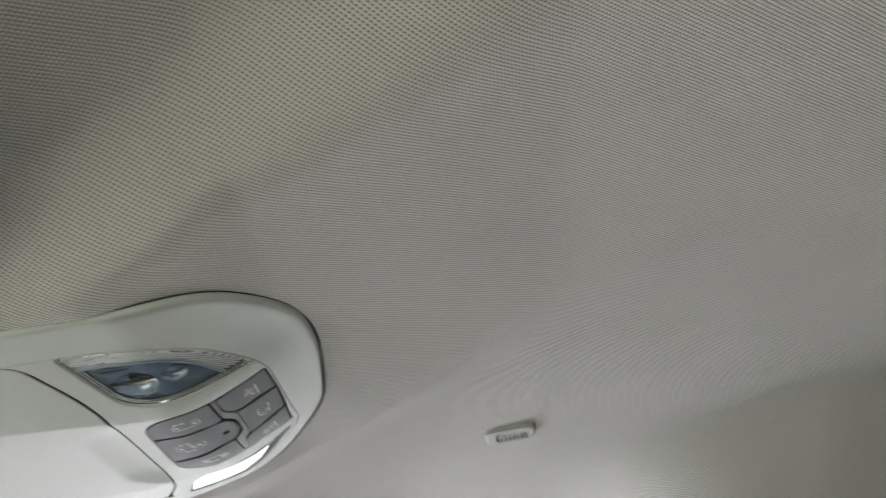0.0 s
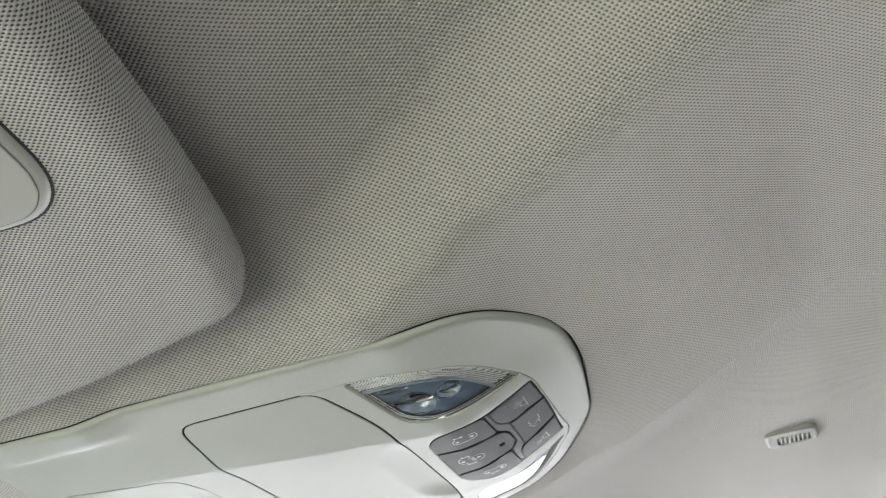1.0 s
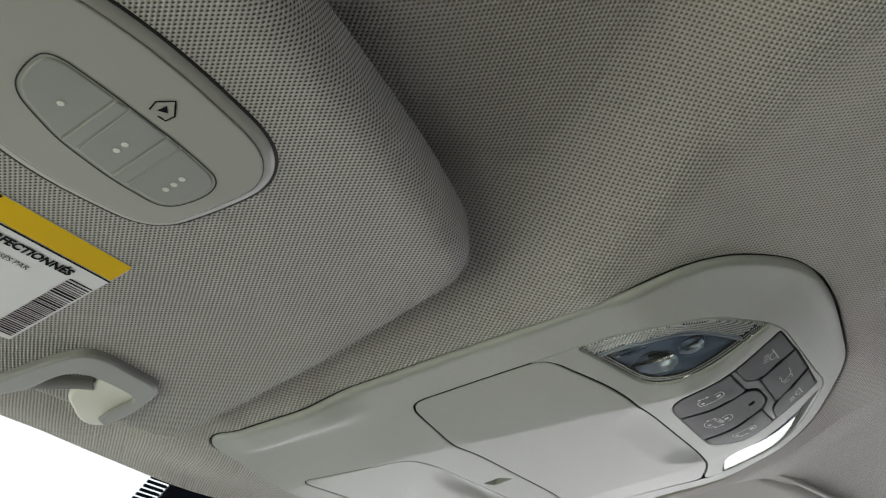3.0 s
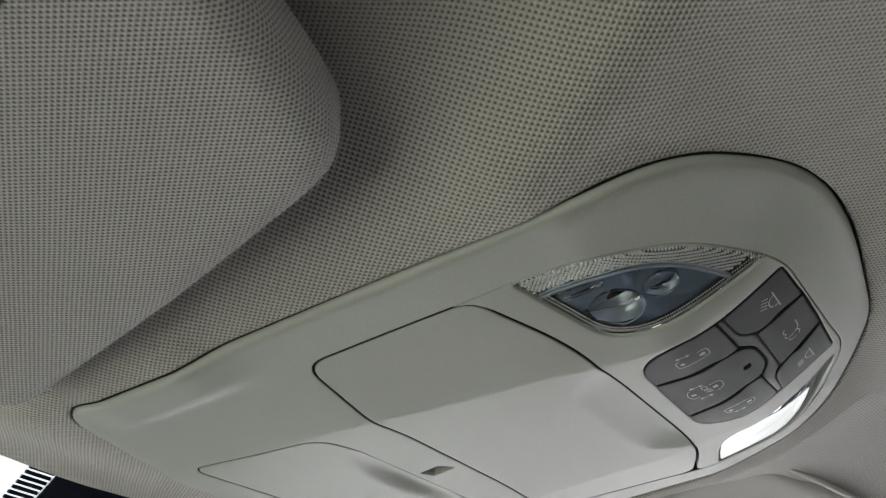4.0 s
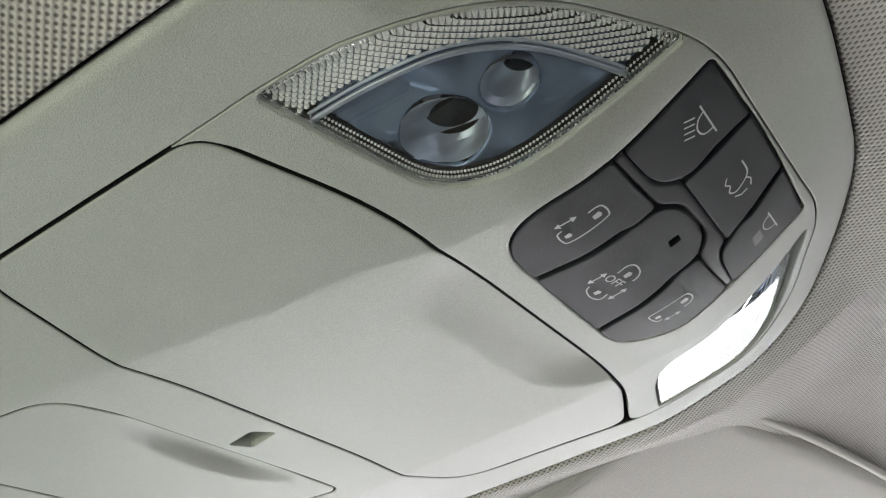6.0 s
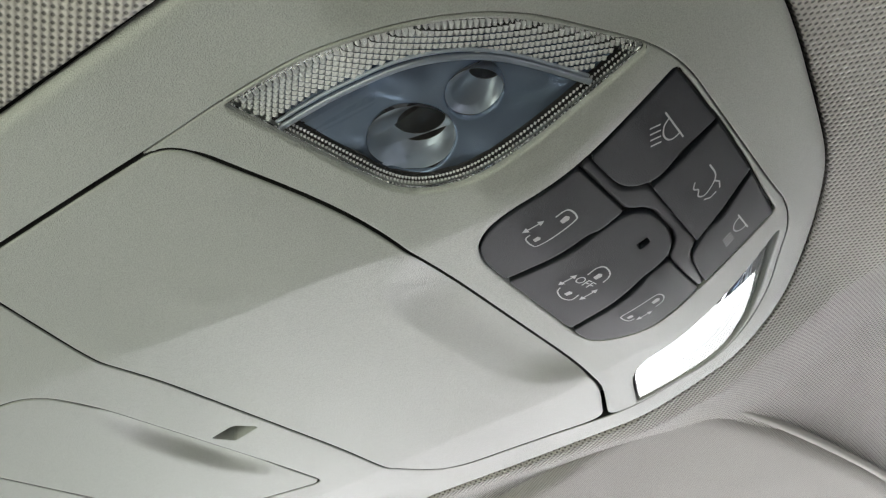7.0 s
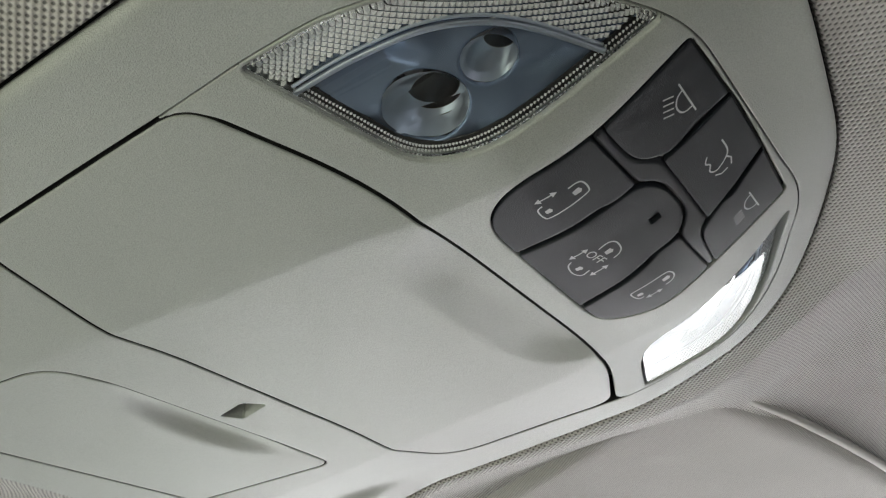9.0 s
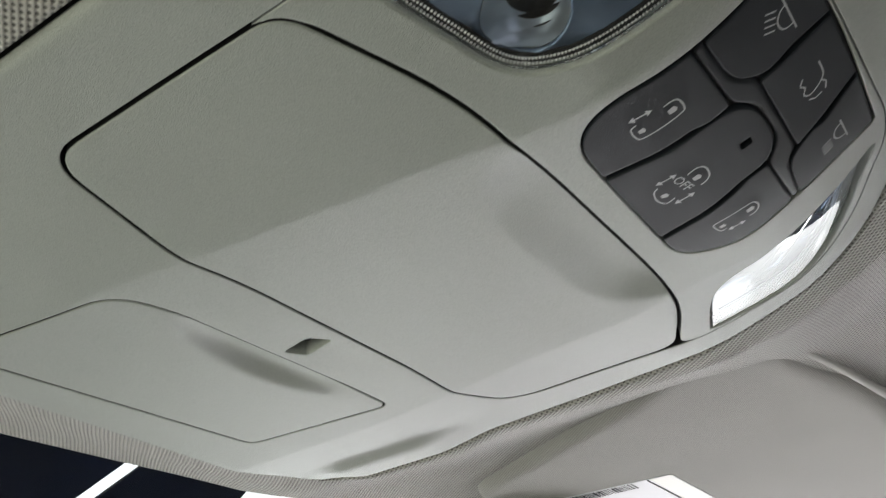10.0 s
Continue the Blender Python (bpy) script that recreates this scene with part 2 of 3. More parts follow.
def lettering(text, size, origin, right, up, surface, lift=0.0002, bold=0.0):
    """Words laid on a surface, from the built-in font; origin, right and up in plan, metres."""
    curve = bpy.data.curves.new("words", "FONT")
    curve.body, curve.size, curve.offset, curve.resolution_u = text, size, bold, 3
    ob = new("words", curve)
    data = bpy.data.meshes.new_from_object(ob.evaluated_get(bpy.context.evaluated_depsgraph_get()))
    bpy.data.objects.remove(ob)
    bpy.data.curves.remove(curve)
    bm = bmesh.new()
    bm.from_mesh(data)
    bpy.data.meshes.remove(data)
    for v in bm.verts:
        x = origin[0] + right[0] * v.co.x + up[0] * v.co.y
        y = origin[1] + right[1] * v.co.x + up[1] * v.co.y
        v.co = (x, y, surface(x, y) - lift)
    return bm


def box(bm, lo, hi, turn=None):
    m = Matrix.Translation([(a + b) / 2 for a, b in zip(lo, hi)])
    if turn is not None:
        m = m @ turn
    return bmesh.ops.create_cube(bm, size=1, matrix=m @ Matrix.Diagonal([b - a for a, b in zip(lo, hi)] + [1]))["verts"]


def block(lo, hi, soft=0.004, turn=None):
    bm = bmesh.new()
    box(bm, lo, hi, turn)
    if soft:
        bmesh.ops.bevel(bm, geom=bm.edges[:], offset=soft, segments=2, affect="EDGES", profile=0.5)
    return bm


def spin(profile, centre, n=36, closed=True, lean=(0.0, 0.0)):
    """A turned shape: (radius, height) pairs about an upright axis."""
    bm = bmesh.new()
    rows = []
    for r, h in profile:
        rows.append([bm.verts.new((centre[0] + lean[0] * h + r * math.cos(a), centre[1] + lean[1] * h + r * math.sin(a), centre[2] + h))
                     for a in (2 * math.pi * k / n for k in range(n))])
    for a, b in zip(rows, rows[1:]):
        for k in range(n):
            f = bm.faces.new((a[k], a[(k + 1) % n], b[(k + 1) % n], b[k]))
            f.smooth = True
    if closed:
        bm.faces.new(rows[-1])
    bmesh.ops.recalc_face_normals(bm, faces=bm.faces)
    return bm


def step01(t):
    t = min(max(t, 0.0), 1.0)
    return t * t * (3 - 2 * t)


def ease(t):
    """As step01, with softer ends."""
    t = min(max(t, 0.0), 1.0)
    return t ** 3 * (t * (6 * t - 15) + 10)


def hinge(t, soft):
    """max(t, 0) with a rounded knee."""
    return 0.5 * (t + math.sqrt(t * t + soft * soft))


# ---- the surfaces of the roof ----
def knee_line(x):
    """How far out the console's flat middle bends up into its flanks."""
    return 0.0425 + 0.011 * step01(-x / 0.11) - 0.005 * step01((x + 0.01) / 0.04)


def console_z(x, y):
    b = abs(y)
    knee = knee_line(x) + (0.007 if y > 0 else 0.0)
    z = -0.006 + 0.026 * step01((x - 0.035) / 0.07) * (1 - 0.3 * step01((b - 0.045) / 0.06))
    z += (0.18 if y > 0 else 0.165) * hinge(b - knee, 0.0006 + 0.03 * step01((x - 0.07) / 0.03)) - 0.03 * hinge(b - 0.0895, 0.001)
    if y > 0:
        z += 0.0085 * step01(x / 0.06) * step01((y - 0.012) / 0.065)
    fade = step01((-0.078 - x) / 0.03) * step01((x + 0.158) / 0.02)
    z -= 0.0030 * fade * step01((b - 0.0885) / 0.007)
    return Z0 + z


def scoop(x, y, cx, cy, hx, hy, corner, deep, wall):
    """A hollow with a rounded outline, sloping walls and a flat floor."""
    dx, dy = abs(x - cx) - hx + corner, abs(y - cy) - hy + corner
    out = math.hypot(max(dx, 0.0), max(dy, 0.0)) + min(max(dx, dy), 0.0) - corner
    t = min(max(-out / wall, 0.0), 1.0)
    return deep * (0.35 * step01(t) + 0.65 * t * (2 - t))


def bin_z(x, y):
    return console_z(x, y) + scoop(x, y, 0.023, 0.004, 0.0255, 0.041, 0.022, 0.0024, 0.016)


def flap_z(x, y):
    # a crescent, deepest along its front wall and running out towards the flap's rear edge
    r = math.hypot((x + 0.084) / 0.0168, y / 0.0385)
    deep = 0.0036 * step01((1 - r) / 0.5) * min(max((-0.0835 - x) / 0.012, 0.0), 1.0)
    return console_z(x, y) + deep


def console_roll(x, y):
    """How far the console's edge rolls up before it meets the lining: wide on the near side."""
    return 0.0012 + 0.0010 * step01((-0.005 - y) / 0.04) * step01((x + 0.163) / 0.03)


def rim_height(x, y):
    """How high the lining meets the console's edge, along the car."""
    front = 0.0012 * step01(-x / 0.11) + 0.0030 * step01((-0.078 - x) / 0.03) * step01((x + 0.158) / 0.02)
    if y > 0:
        near = float(np.interp(x, (0.0, 0.028, 0.04, 0.055, 0.075, 0.098), (0.0030, 0.0080, 0.0104, 0.0145, 0.0207, 0.0226)))
    else:
        near = 0.0036 + 0.0190 * min(max((x - 0.03) / 0.066, 0.0), 1.0) ** 1.25 + console_roll(x, y) - 0.0012
    return near - front


def far_crease(x):
    """Where the lining kinks up beside the far visor, along the car."""
    return float(np.interp(x, (0.0, 0.03, 0.055, 0.082, 0.10, 0.134, 0.17, 0.20, 0.40), (0.115, 0.115, 0.107, 0.098, 0.091, 0.067, 0.039, 0.014, -0.10)))


def roof_z(x, y):
    b = abs(y)
    low = rim_height(x, y) + 0.20 * min(max(0.0, x - 0.098), 0.11)
    # steep flank beside the far visor, closing in behind the console
    past = max(y - far_crease(x), 0.0)
    top = 0.0185 + 0.246 * (hinge(x - 0.03, 0.01) - hinge(x - 0.155, 0.04))
    top += 0.05 * min(past, 0.10) * (1 - step01((x - 0.09) / 0.08)) * step01((x - 0.015) / 0.02)
    z = low + max(top - low, 0.0) * (1 - (1 - min(past / 0.054, 1.0)) ** 1.6)
    if y <= 0:
        # round flank that climbs outwards and runs back from the near visor
        back = step01((x - 0.10) / 0.20)
        start = 0.098 + 0.46 * hinge(x - 0.043, 0.03)
        rise = (0.026 + 0.02 * min(max(x, 0.0), 0.18)) * (1 - 0.5 * step01((x - 0.16) / 0.22))
        run = 0.070 + 0.020 * step01(x / 0.10) + 0.04 * back
        z += rise * ease((b - start) / run) + 0.06 * min(hinge(b - start - 0.7 * run, 0.02), 0.16)
    # behind the console the bulge leans up towards the far side
    z -= 0.02 * min(max(0.06 - y, 0.0), 0.25) * step01((x - 0.09) / 0.22)
    if y > 0 and x > 0.22:
        # the lining sinks again towards the second row
        z -= 0.075 * step01((x - 0.22) / 0.14) * step01((b - 0.19 - 0.30 * max(0.0, 0.40 - x)) / 0.15)
    z -= 0.10 * max(0.0, b - 0.30) ** 2 + 0.02 * max(0.0, x - 0.4) ** 2
    z += (0.014 - z) * step01((-0.172 - x) / 0.055)
    return Z0 + z


CONSOLE = [(-163, -109.4, 12), (49, -108.2, 18), (72.4, -98.3, 16), (88.4, -76.5, 16), (98.6, -52, 14), (100.3, -26, 16)]
FAR_SIDE = [(95.8, 6, 20), (91, 36, 18), (77, 66, 18), (58, 89, 18), (34, 99.5, 18), (2, 104, 22), (-45, 109.5, 30), (-163, 110, 12)]
CONSOLE = fillet(CONSOLE + FAR_SIDE)
BIN = fillet([(-66, -88.5, 9), (-67.5, -53, 6), (-64.5, -34, 8), (-63, 34, 8), (-64, 55, 6), (-60, 86, 14),
              (-0.5, 87.5, 7), (14.3, 54, 16), (17, 30, 14), (17, -30, 14), (14, -54, 16), (-1, -88.5, 7)])
KNEES = [[(k * 0.0015, side * (knee_line(k * 0.0015) + d + (0.007 if side > 0 else 0.0))) for k in range(-106, 43)] for side in (-1, 1) for d in (-0.0007, 0.0, 0.0007)]
LIP = fillet([(48.5, -37, 22), (48.5, 45, 22), (-2.5, 45, 22), (-2.5, -37, 22)], 24)
FLAP = fillet([(-92, -50, 9), (-87.5, -34, 6), (-84.5, 33, 6), (-84.5, 50, 4), (-138, 44, 4), (-148, -57, 4)])
FAR_LAMP = [(11.3, 87, 1.5), (38, 87.5, 14), (56.5, 74.5, 14), (74.5, 40, 1.5), (56, 46.8, 12), (35, 52.5, 9), (25, 57.5, 6), (18.5, 67, 8)]
LAMP = [(13.2, -88, 1.5), (40, -87, 14), (59.5, -73, 14), (76.3, -42, 1.5), (56, -45.6, 12), (34.0, -48.2, 9), (24.8, -53.2, 6), (19.9, -68, 8)]
CLUSTER = fillet([(25.5, -29, 8), (37, -37, 7), (56, -34, 8), (78.2, -33.5, 1.5), (78.9, -4, 12), (76.7, 30, 1.5), (55, 30.5, 8), (37, 33, 7), (24.5, 27, 8), (24.8, 0, 10)])
REAR = [(14, -89, 4), (40, -88, 14), (60.5, -74, 14), (77.0, -41.5, 6), (79.4, -31, 6)]
INSERT = fillet(REAR + mirrored(REAR) + [(0.2, 88.5, 7), (14.6, 54.2, 16), (17.4, 30, 14), (17.4, -30, 14), (14.6, -54.2, 16), (2.5, -82.0, 2), (-1.5, -87.2, 3), (-7, -88.7, 0.4)])
OPENING = fillet([(-66, -88.8, 9), (-67.5, -53, 6), (-64.5, -34, 8), (-63, 34, 8), (-64, 55, 6), (-60, 86.5, 14), (0, 88.5, 8)] + [(x, -y, c) for x, y, c in REAR] + REAR[::-1] + [(0, -88.8, 8)])
SLOT = fillet([(-82.5, 0.5, 0.8), (-72, -1.5, 1.5), (-67.5, 4.0, 1.5), (-79, 6.5, 0.8)])

# ---- roof lining ----
xs = np.concatenate([np.arange(-0.238, 0.46, 0.004), np.arange(0.46, 2.2, 0.06)])
ys = np.concatenate([np.arange(-0.78, -0.34, 0.05), np.arange(-0.34, 0.34, 0.004), np.arange(0.34, 0.78, 0.05)])
roof_edge = [(-0.205, -0.79), (2.22, -0.79), (2.22, 0.79), (-0.170, 0.79), (-0.2105, 0.145), (-0.218, 0.117), (-0.2285, 0.060), (-0.235, 0.012), (-0.2405, -0.04), (-0.2405, -0.060), (-0.2375, -0.092), (-0.2345, -0.121), (-0.2316, -0.145)]
rim_line = even(CONSOLE, 0.0012)
gap = [tuple(v) for v in inset(rim_line, [-0.0009 - 0.0002 * step01((-0.03 - y) / 0.04) for _, y in rim_line])]
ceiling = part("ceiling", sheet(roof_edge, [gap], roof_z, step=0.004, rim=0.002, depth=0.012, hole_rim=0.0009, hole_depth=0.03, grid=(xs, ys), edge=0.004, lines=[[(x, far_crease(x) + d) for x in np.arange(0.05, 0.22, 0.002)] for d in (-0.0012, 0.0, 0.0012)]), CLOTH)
tagged(ceiling, "pale grey knitted headliner bulging round the console", "headliner", kind="structure")

# ---- overhead console ----
console = empty("overhead_console", (0, 0, Z0), "pale grey plastic overhead console set into the headliner", "overhead console")


def piece(name, bm, mat, parent=console, label=""):
    return under(part(name, bm, mat, None, label), parent) if parent is console else part(name, bm, mat, parent, label)


def grown(loop, d):
    return [tuple(v) for v in inset(even(loop, 0.0008), -d)]


lamp_d, lamp_p = fillet(LAMP), fillet(FAR_LAMP[::-1])
cuts = [grown(OPENING, 0.0003), grown(FLAP, 0.0008), SLOT]
piece("body", sheet(CONSOLE, cuts, console_z, step=0.0025, rim=console_roll, depth=0.02, hole_rim=0.0002, hole_depth=0.012, lines=KNEES), SHELL)
holes = [grown(lamp_d, 0.0003), grown(lamp_p, 0.0003), grown(CLUSTER, 0.0001)]
piece("lamp_panel", sheet(INSERT, holes, console_z, step=0.0025, rim=0.0003, depth=0.006, hole_rim=0.0005, hole_depth=0.008, lines=KNEES), SHELL)
# unseen dark block added so that the gaps stay dark
piece("backing", block((-0.150, -0.092, Z0 + 0.0125), (0.030, 0.092, Z0 + 0.0155), 0), DARK, label="dark block added behind the gaps as their shade")
piece("sunglasses_door", sheet(grown(BIN, -0.0006), (), bin_z, step=0.002, rim=0.00025, depth=0.008, lines=KNEES + [even(LIP, 0.0012)]), SHELL, label="pale grey lid with a scooped finger pull")
piece("compartment_door", sheet(FLAP, (), flap_z, step=0.002, rim=0.00025, depth=0.008, lines=KNEES), SHELL, label="pale grey closed flap with a scooped finger pull")


def gap_shade(loop, top, bottom):
    """A thin dark strip stood in a gap to paint in its shade."""
    bm = bmesh.new()
    p = even(loop, 0.0008)
    low = [bm.verts.new((x, y, console_z(x, y) + (top(x, y) if callable(top) else top))) for x, y in p]
    high = [bm.verts.new((x, y, console_z(x, y) + bottom)) for x, y in p]
    for k in range(len(p)):
        j = (k + 1) % len(p)
        bm.faces.new((low[k], low[j], high[j], high[k]))
    return bm


# dark sheet added across the slot to stand for the shade within
piece("slot_shade", sheet(grown(SLOT, 0.001), (), lambda x, y: console_z(x, y) + 0.0045, step=0.002, rim=0.0001, depth=0.001), DARK, label="dark sheet added as the shade inside the latch slot")
# strips added over the pale gap walls, as the shade deep inside
for loop in (grown(OPENING, 0.0002), grown(BIN, -0.0005), grown(FLAP, 0.0007), grown(FLAP, 0.0002)):
    piece("gap_shade", gap_shade(loop, 0.0003, 0.009), DARK, label="dark strip painting the shade in the gap")
piece("gap_shade", gap_shade(grown(CONSOLE, 0.0002), console_roll, 0.022), DARK, label="dark strip painting the shade against the headliner")

# buttons
panel = piece("button_panel", sheet(CLUSTER, (), lambda x, y: console_z(x, y) + 0.0014, step=0.002, rim=0.0003, depth=0.006), DARK, label="black base between the buttons")
RIDGE = fillet([(54.8, -33.4, 0.6), (56.6, -33.2, 0.6), (56.8, -19.8, 3), (60.6, -14.4, 2), (61.0, -12.6, 1), (60.4, 13.0, 1), (57.3, 15.4, 3), (55.4, 30.0, 0.6), (54.2, 30.0, 0.6), (54.5, 10.4, 2), (57.6, 7.6, 3), (59.1, 4, 3), (58.9, -8.4, 3), (55.2, -13.8, 2)])
piece("ridge", sheet(grown(RIDGE, 0.0003), (), lambda x, y: console_z(x, y) + 0.0002, step=0.002, rim=0.0007, depth=0.003, edge=0.0005), PANEL, label="dark grey moulded ridge between the buttons")


def button_z(x, y):
    return console_z(x, y) - 0.0001


def rounded_path(pts, n=8):
    """A smooth path through the points."""
    p = [Vector(q) for q in pts]
    out = []
    for i in range(len(p) - 1):
        a, b, c, d = p[max(i - 1, 0)], p[i], p[i + 1], p[min(i + 2, len(p) - 1)]
        for k in range(n):
            u = k / n
            out.append(0.5 * ((2 * b) + (c - a) * u + (2 * a - 5 * b + 4 * c - d) * u * u + (3 * b - a - 3 * c + d) * u ** 3))
    return [tuple(v) for v in out + [p[-1]]]


def arrow(a, b, head=1.1):
    a, b = Vector(a), Vector(b)
    t = (b - a).normalized()
    n = Vector((-t.y, t.x))
    tips = []
    for end, way in ((a, t), (b, -t)):
        tips.append([tuple(end), tuple(end + way * head * 1.2 + n * head * 0.8), tuple(end + way * head * 1.2 - n * head * 0.8)])
    return [[tuple(a + t * head), tuple(b - t * head)]], tips


def pane_mark(x, y, s=1.0):
    return [(x - 1.0 * s, y - 0.7 * s), (x + 0.6 * s, y - 0.9 * s), (x + 1.0 * s, y + 0.1 * s), (x + 0.5 * s, y + 0.8 * s), (x - 1.0 * s, y + 0.6 * s)]


A_LINES, A_TIPS = arrow((37.8, -28.9), (43.0, -28.5))
B_LINES, B_TIPS = arrow((33.2, -5.6), (38.4, -6.2))
B2_LINES, B2_TIPS = arrow((33.6, 3.7), (38.9, 2.8))
C_LINES, C_TIPS = arrow((38.8, 23.6), (43.4, 23.8))
BUTTONS = [
    ("slide_button", [(25.9, -28.9, 7.5), (37, -36.6, 7), (54.4, -34, 1.5), (54.8, -14.0, 0.8), (49, -14.2, 1.5), (46.5, -15.7, 1.5), (25.3, -15.3, 0.8)],
     A_LINES + [[(38.6, -27.0), (37.2, -26.4), (37.0, -23.6), (38.4, -22.4), (46.6, -22.6), (48.0, -23.6), (48.0, -26.2), (47.0, -27.2), (45.0, -27.3)]],
     A_TIPS + [pane_mark(38.9, -24.6, 0.8), pane_mark(46.0, -24.9)]),
    ("lock_button", [(25.2, -14.0, 0.8), (47.4, -14.2, 1.5), (54.5, -13.4, 5), (58.4, -8, 5), (58.6, 4, 5), (55.2, 9.6, 5), (47.6, 9.3, 1.5), (24.9, 15.4, 0.8)],
     B_LINES + B2_LINES + [[(33.0, -4.2), (31.6, -3.0), (31.0, 0.2), (32.2, 2.4), (34.6, 1.6)], [(40.0, -4.2), (42.6, -4.6), (44.0, -3.2), (43.8, -0.4), (42.6, 1.0), (41.0, 1.4)]],
     B_TIPS + B2_TIPS + [pane_mark(33.2, -0.6, 0.9), pane_mark(41.4, -1.6)]),
    ("slide_button", [(24.9, 16.8, 0.8), (46, 11.2, 1.5), (48.6, 9.9, 1.5), (54.2, 10.4, 1.5), (54.0, 30.2, 1.5), (37.4, 32.7, 7), (25.0, 27.2, 7.5)],
     C_LINES + [[(38.8, 22.6), (37.4, 22.4), (36.8, 19.6), (38.0, 18.4), (46.0, 18.2), (47.6, 19.4), (47.6, 21.4), (46.4, 22.8), (44.6, 22.9)]],
     C_TIPS + [pane_mark(38.6, 20.8, 0.8), pane_mark(45.8, 20.6)]),
    ("lamp_button", [(57.0, -33.6, 1.5), (77.9, -33.1, 0.8), (78.4, -13.2, 0.8), (69.5, -14.4, 1.2), (66.8, -13.6, 1.2), (62.6, -13.7, 6), (57.2, -19.5, 6)],
     [[(72.0, -27.0), (71.8, -17.6)], [(72.0, -25.0), (70.4, -24.4), (69.3, -22.6), (69.4, -20.6), (70.3, -19.6), (71.8, -19.4)]]
     + [[(68.1 - 0.6 * k, -27.0 + 1.3 * k), (70.1 - 0.6 * k, -25.6 + 1.3 * k)] for k in range(4)], []),
    ("tailgate_button", [(61.4, -13.2, 0.8), (67.4, -12.4, 1.2), (78.4, -12.2, 0.8), (77.9, 8.4, 0.8), (66.6, 11.8, 1.2), (60.8, 13.0, 0.8)],
     [[(72.4, -4.4), (72.2, -0.6), (70.8, 1.2), (68.2, 2.0), (67.0, 0.6), (67.8, -1.0), (67.2, -2.4), (68.2, -3.8)], [(71.2, 0.8), (71.9, 2.4), (71.2, 4.2)], [(67.4, 3.0), (68.6, 4.2), (70.2, 4.2)]], []),
    ("lamp_button", [(57.6, 15.6, 5), (61.8, 13.4, 2), (65.4, 12.4, 1), (67.6, 13.4, 1.2), (77.8, 9.7, 0.8), (76.3, 29.6, 0.8), (64, 30.0, 4), (55.6, 30.2, 0.8)],
     [[(70.6, 17.2), (70.4, 24.8)], [(70.6, 18.4), (69.0, 18.8), (68.0, 20.4), (68.2, 22.2), (69.2, 23.2), (70.4, 23.4)]]
     + [[(67.2 - 0.15 * k, 20.4 + 1.05 * k), (64.8 - 0.15 * k, 20.6 + 1.05 * k)] for k in range(4)], []),
]
MIC = fillet([(51.8, -2.2, 0.2), (54.4, -2.0, 0.2), (54.2, 0.4, 0.2), (51.6, 0.2, 0.2)])
for key, outline, strokes, fills in BUTTONS:
    small = [tuple(v) for v in inset(even(fillet(outline), 0.0005), 0.00012)]
    holes = [MIC] if key == "lock_button" else []
    ob = piece(key, sheet(small, holes, button_z, step=0.002, rim=0.00025, depth=0.003, hole_rim=0.0001, hole_depth=0.0025, edge=0.0005), BUTTON)
    mark = ribbon([[q[:2] for q in rounded_path([(a, b, 0) for a, b in line], 5)] if len(line) > 3 else line for line in strokes], 0.36, button_z, 0.0003)
    if fills:
        extra = patches(fills, button_z, 0.00032)
        data = bpy.data.meshes.new("marks")
        extra.to_mesh(data)
        extra.free()
        mark.from_mesh(data)
        bpy.data.meshes.remove(data)
    part("icon", mark, PRINT, ob, "pale grey printed symbol")
    if key == "lock_button":
        part("lettering", lettering("OFF", 0.0034, (0.0366, -0.0049), (0.16, 0.985), (0.985, -0.16), button_z, 0.00034), PRINT, ob, "pale grey printed word")

def tube(path, widths):
    """A rounded strap swept along a path in plan; widths are half width and half height."""
    bm = bmesh.new()
    rows, n = [], 12
    p = [Vector(q) * 0.001 for q in path]
    for i, q in enumerate(p):
        t = (p[min(i + 1, len(p) - 1)] - p[max(i - 1, 0)]).normalized()
        side = t.cross(Vector((0, 0, 1))).normalized()
        up = side.cross(t)
        w, h = [v * 0.001 for v in widths]
        rows.append([bm.verts.new(q + Vector((0, 0, Z0)) + side * w * math.copysign(abs(math.cos(a)) ** 0.6, math.cos(a)) + up * h * math.copysign(abs(math.sin(a)) ** 0.6, math.sin(a)))
                     for a in (2 * math.pi * k / n for k in range(n))])
    for a, b in zip(rows, rows[1:]):
        for k in range(n):
            f = bm.faces.new((a[k], a[(k + 1) % n], b[(k + 1) % n], b[k]))
            f.smooth = True
    bm.faces.new(rows[0])
    bm.faces.new(rows[-1])
    bmesh.ops.recalc_face_normals(bm, faces=bm.faces)
    return bm


# reading lamps
STRIP = [(17.0, -77.6), (30.3, -77.4), (41.6, -75.6), (50.2, -70.3), (57.0, -61.6), (64.6, -45.6)]


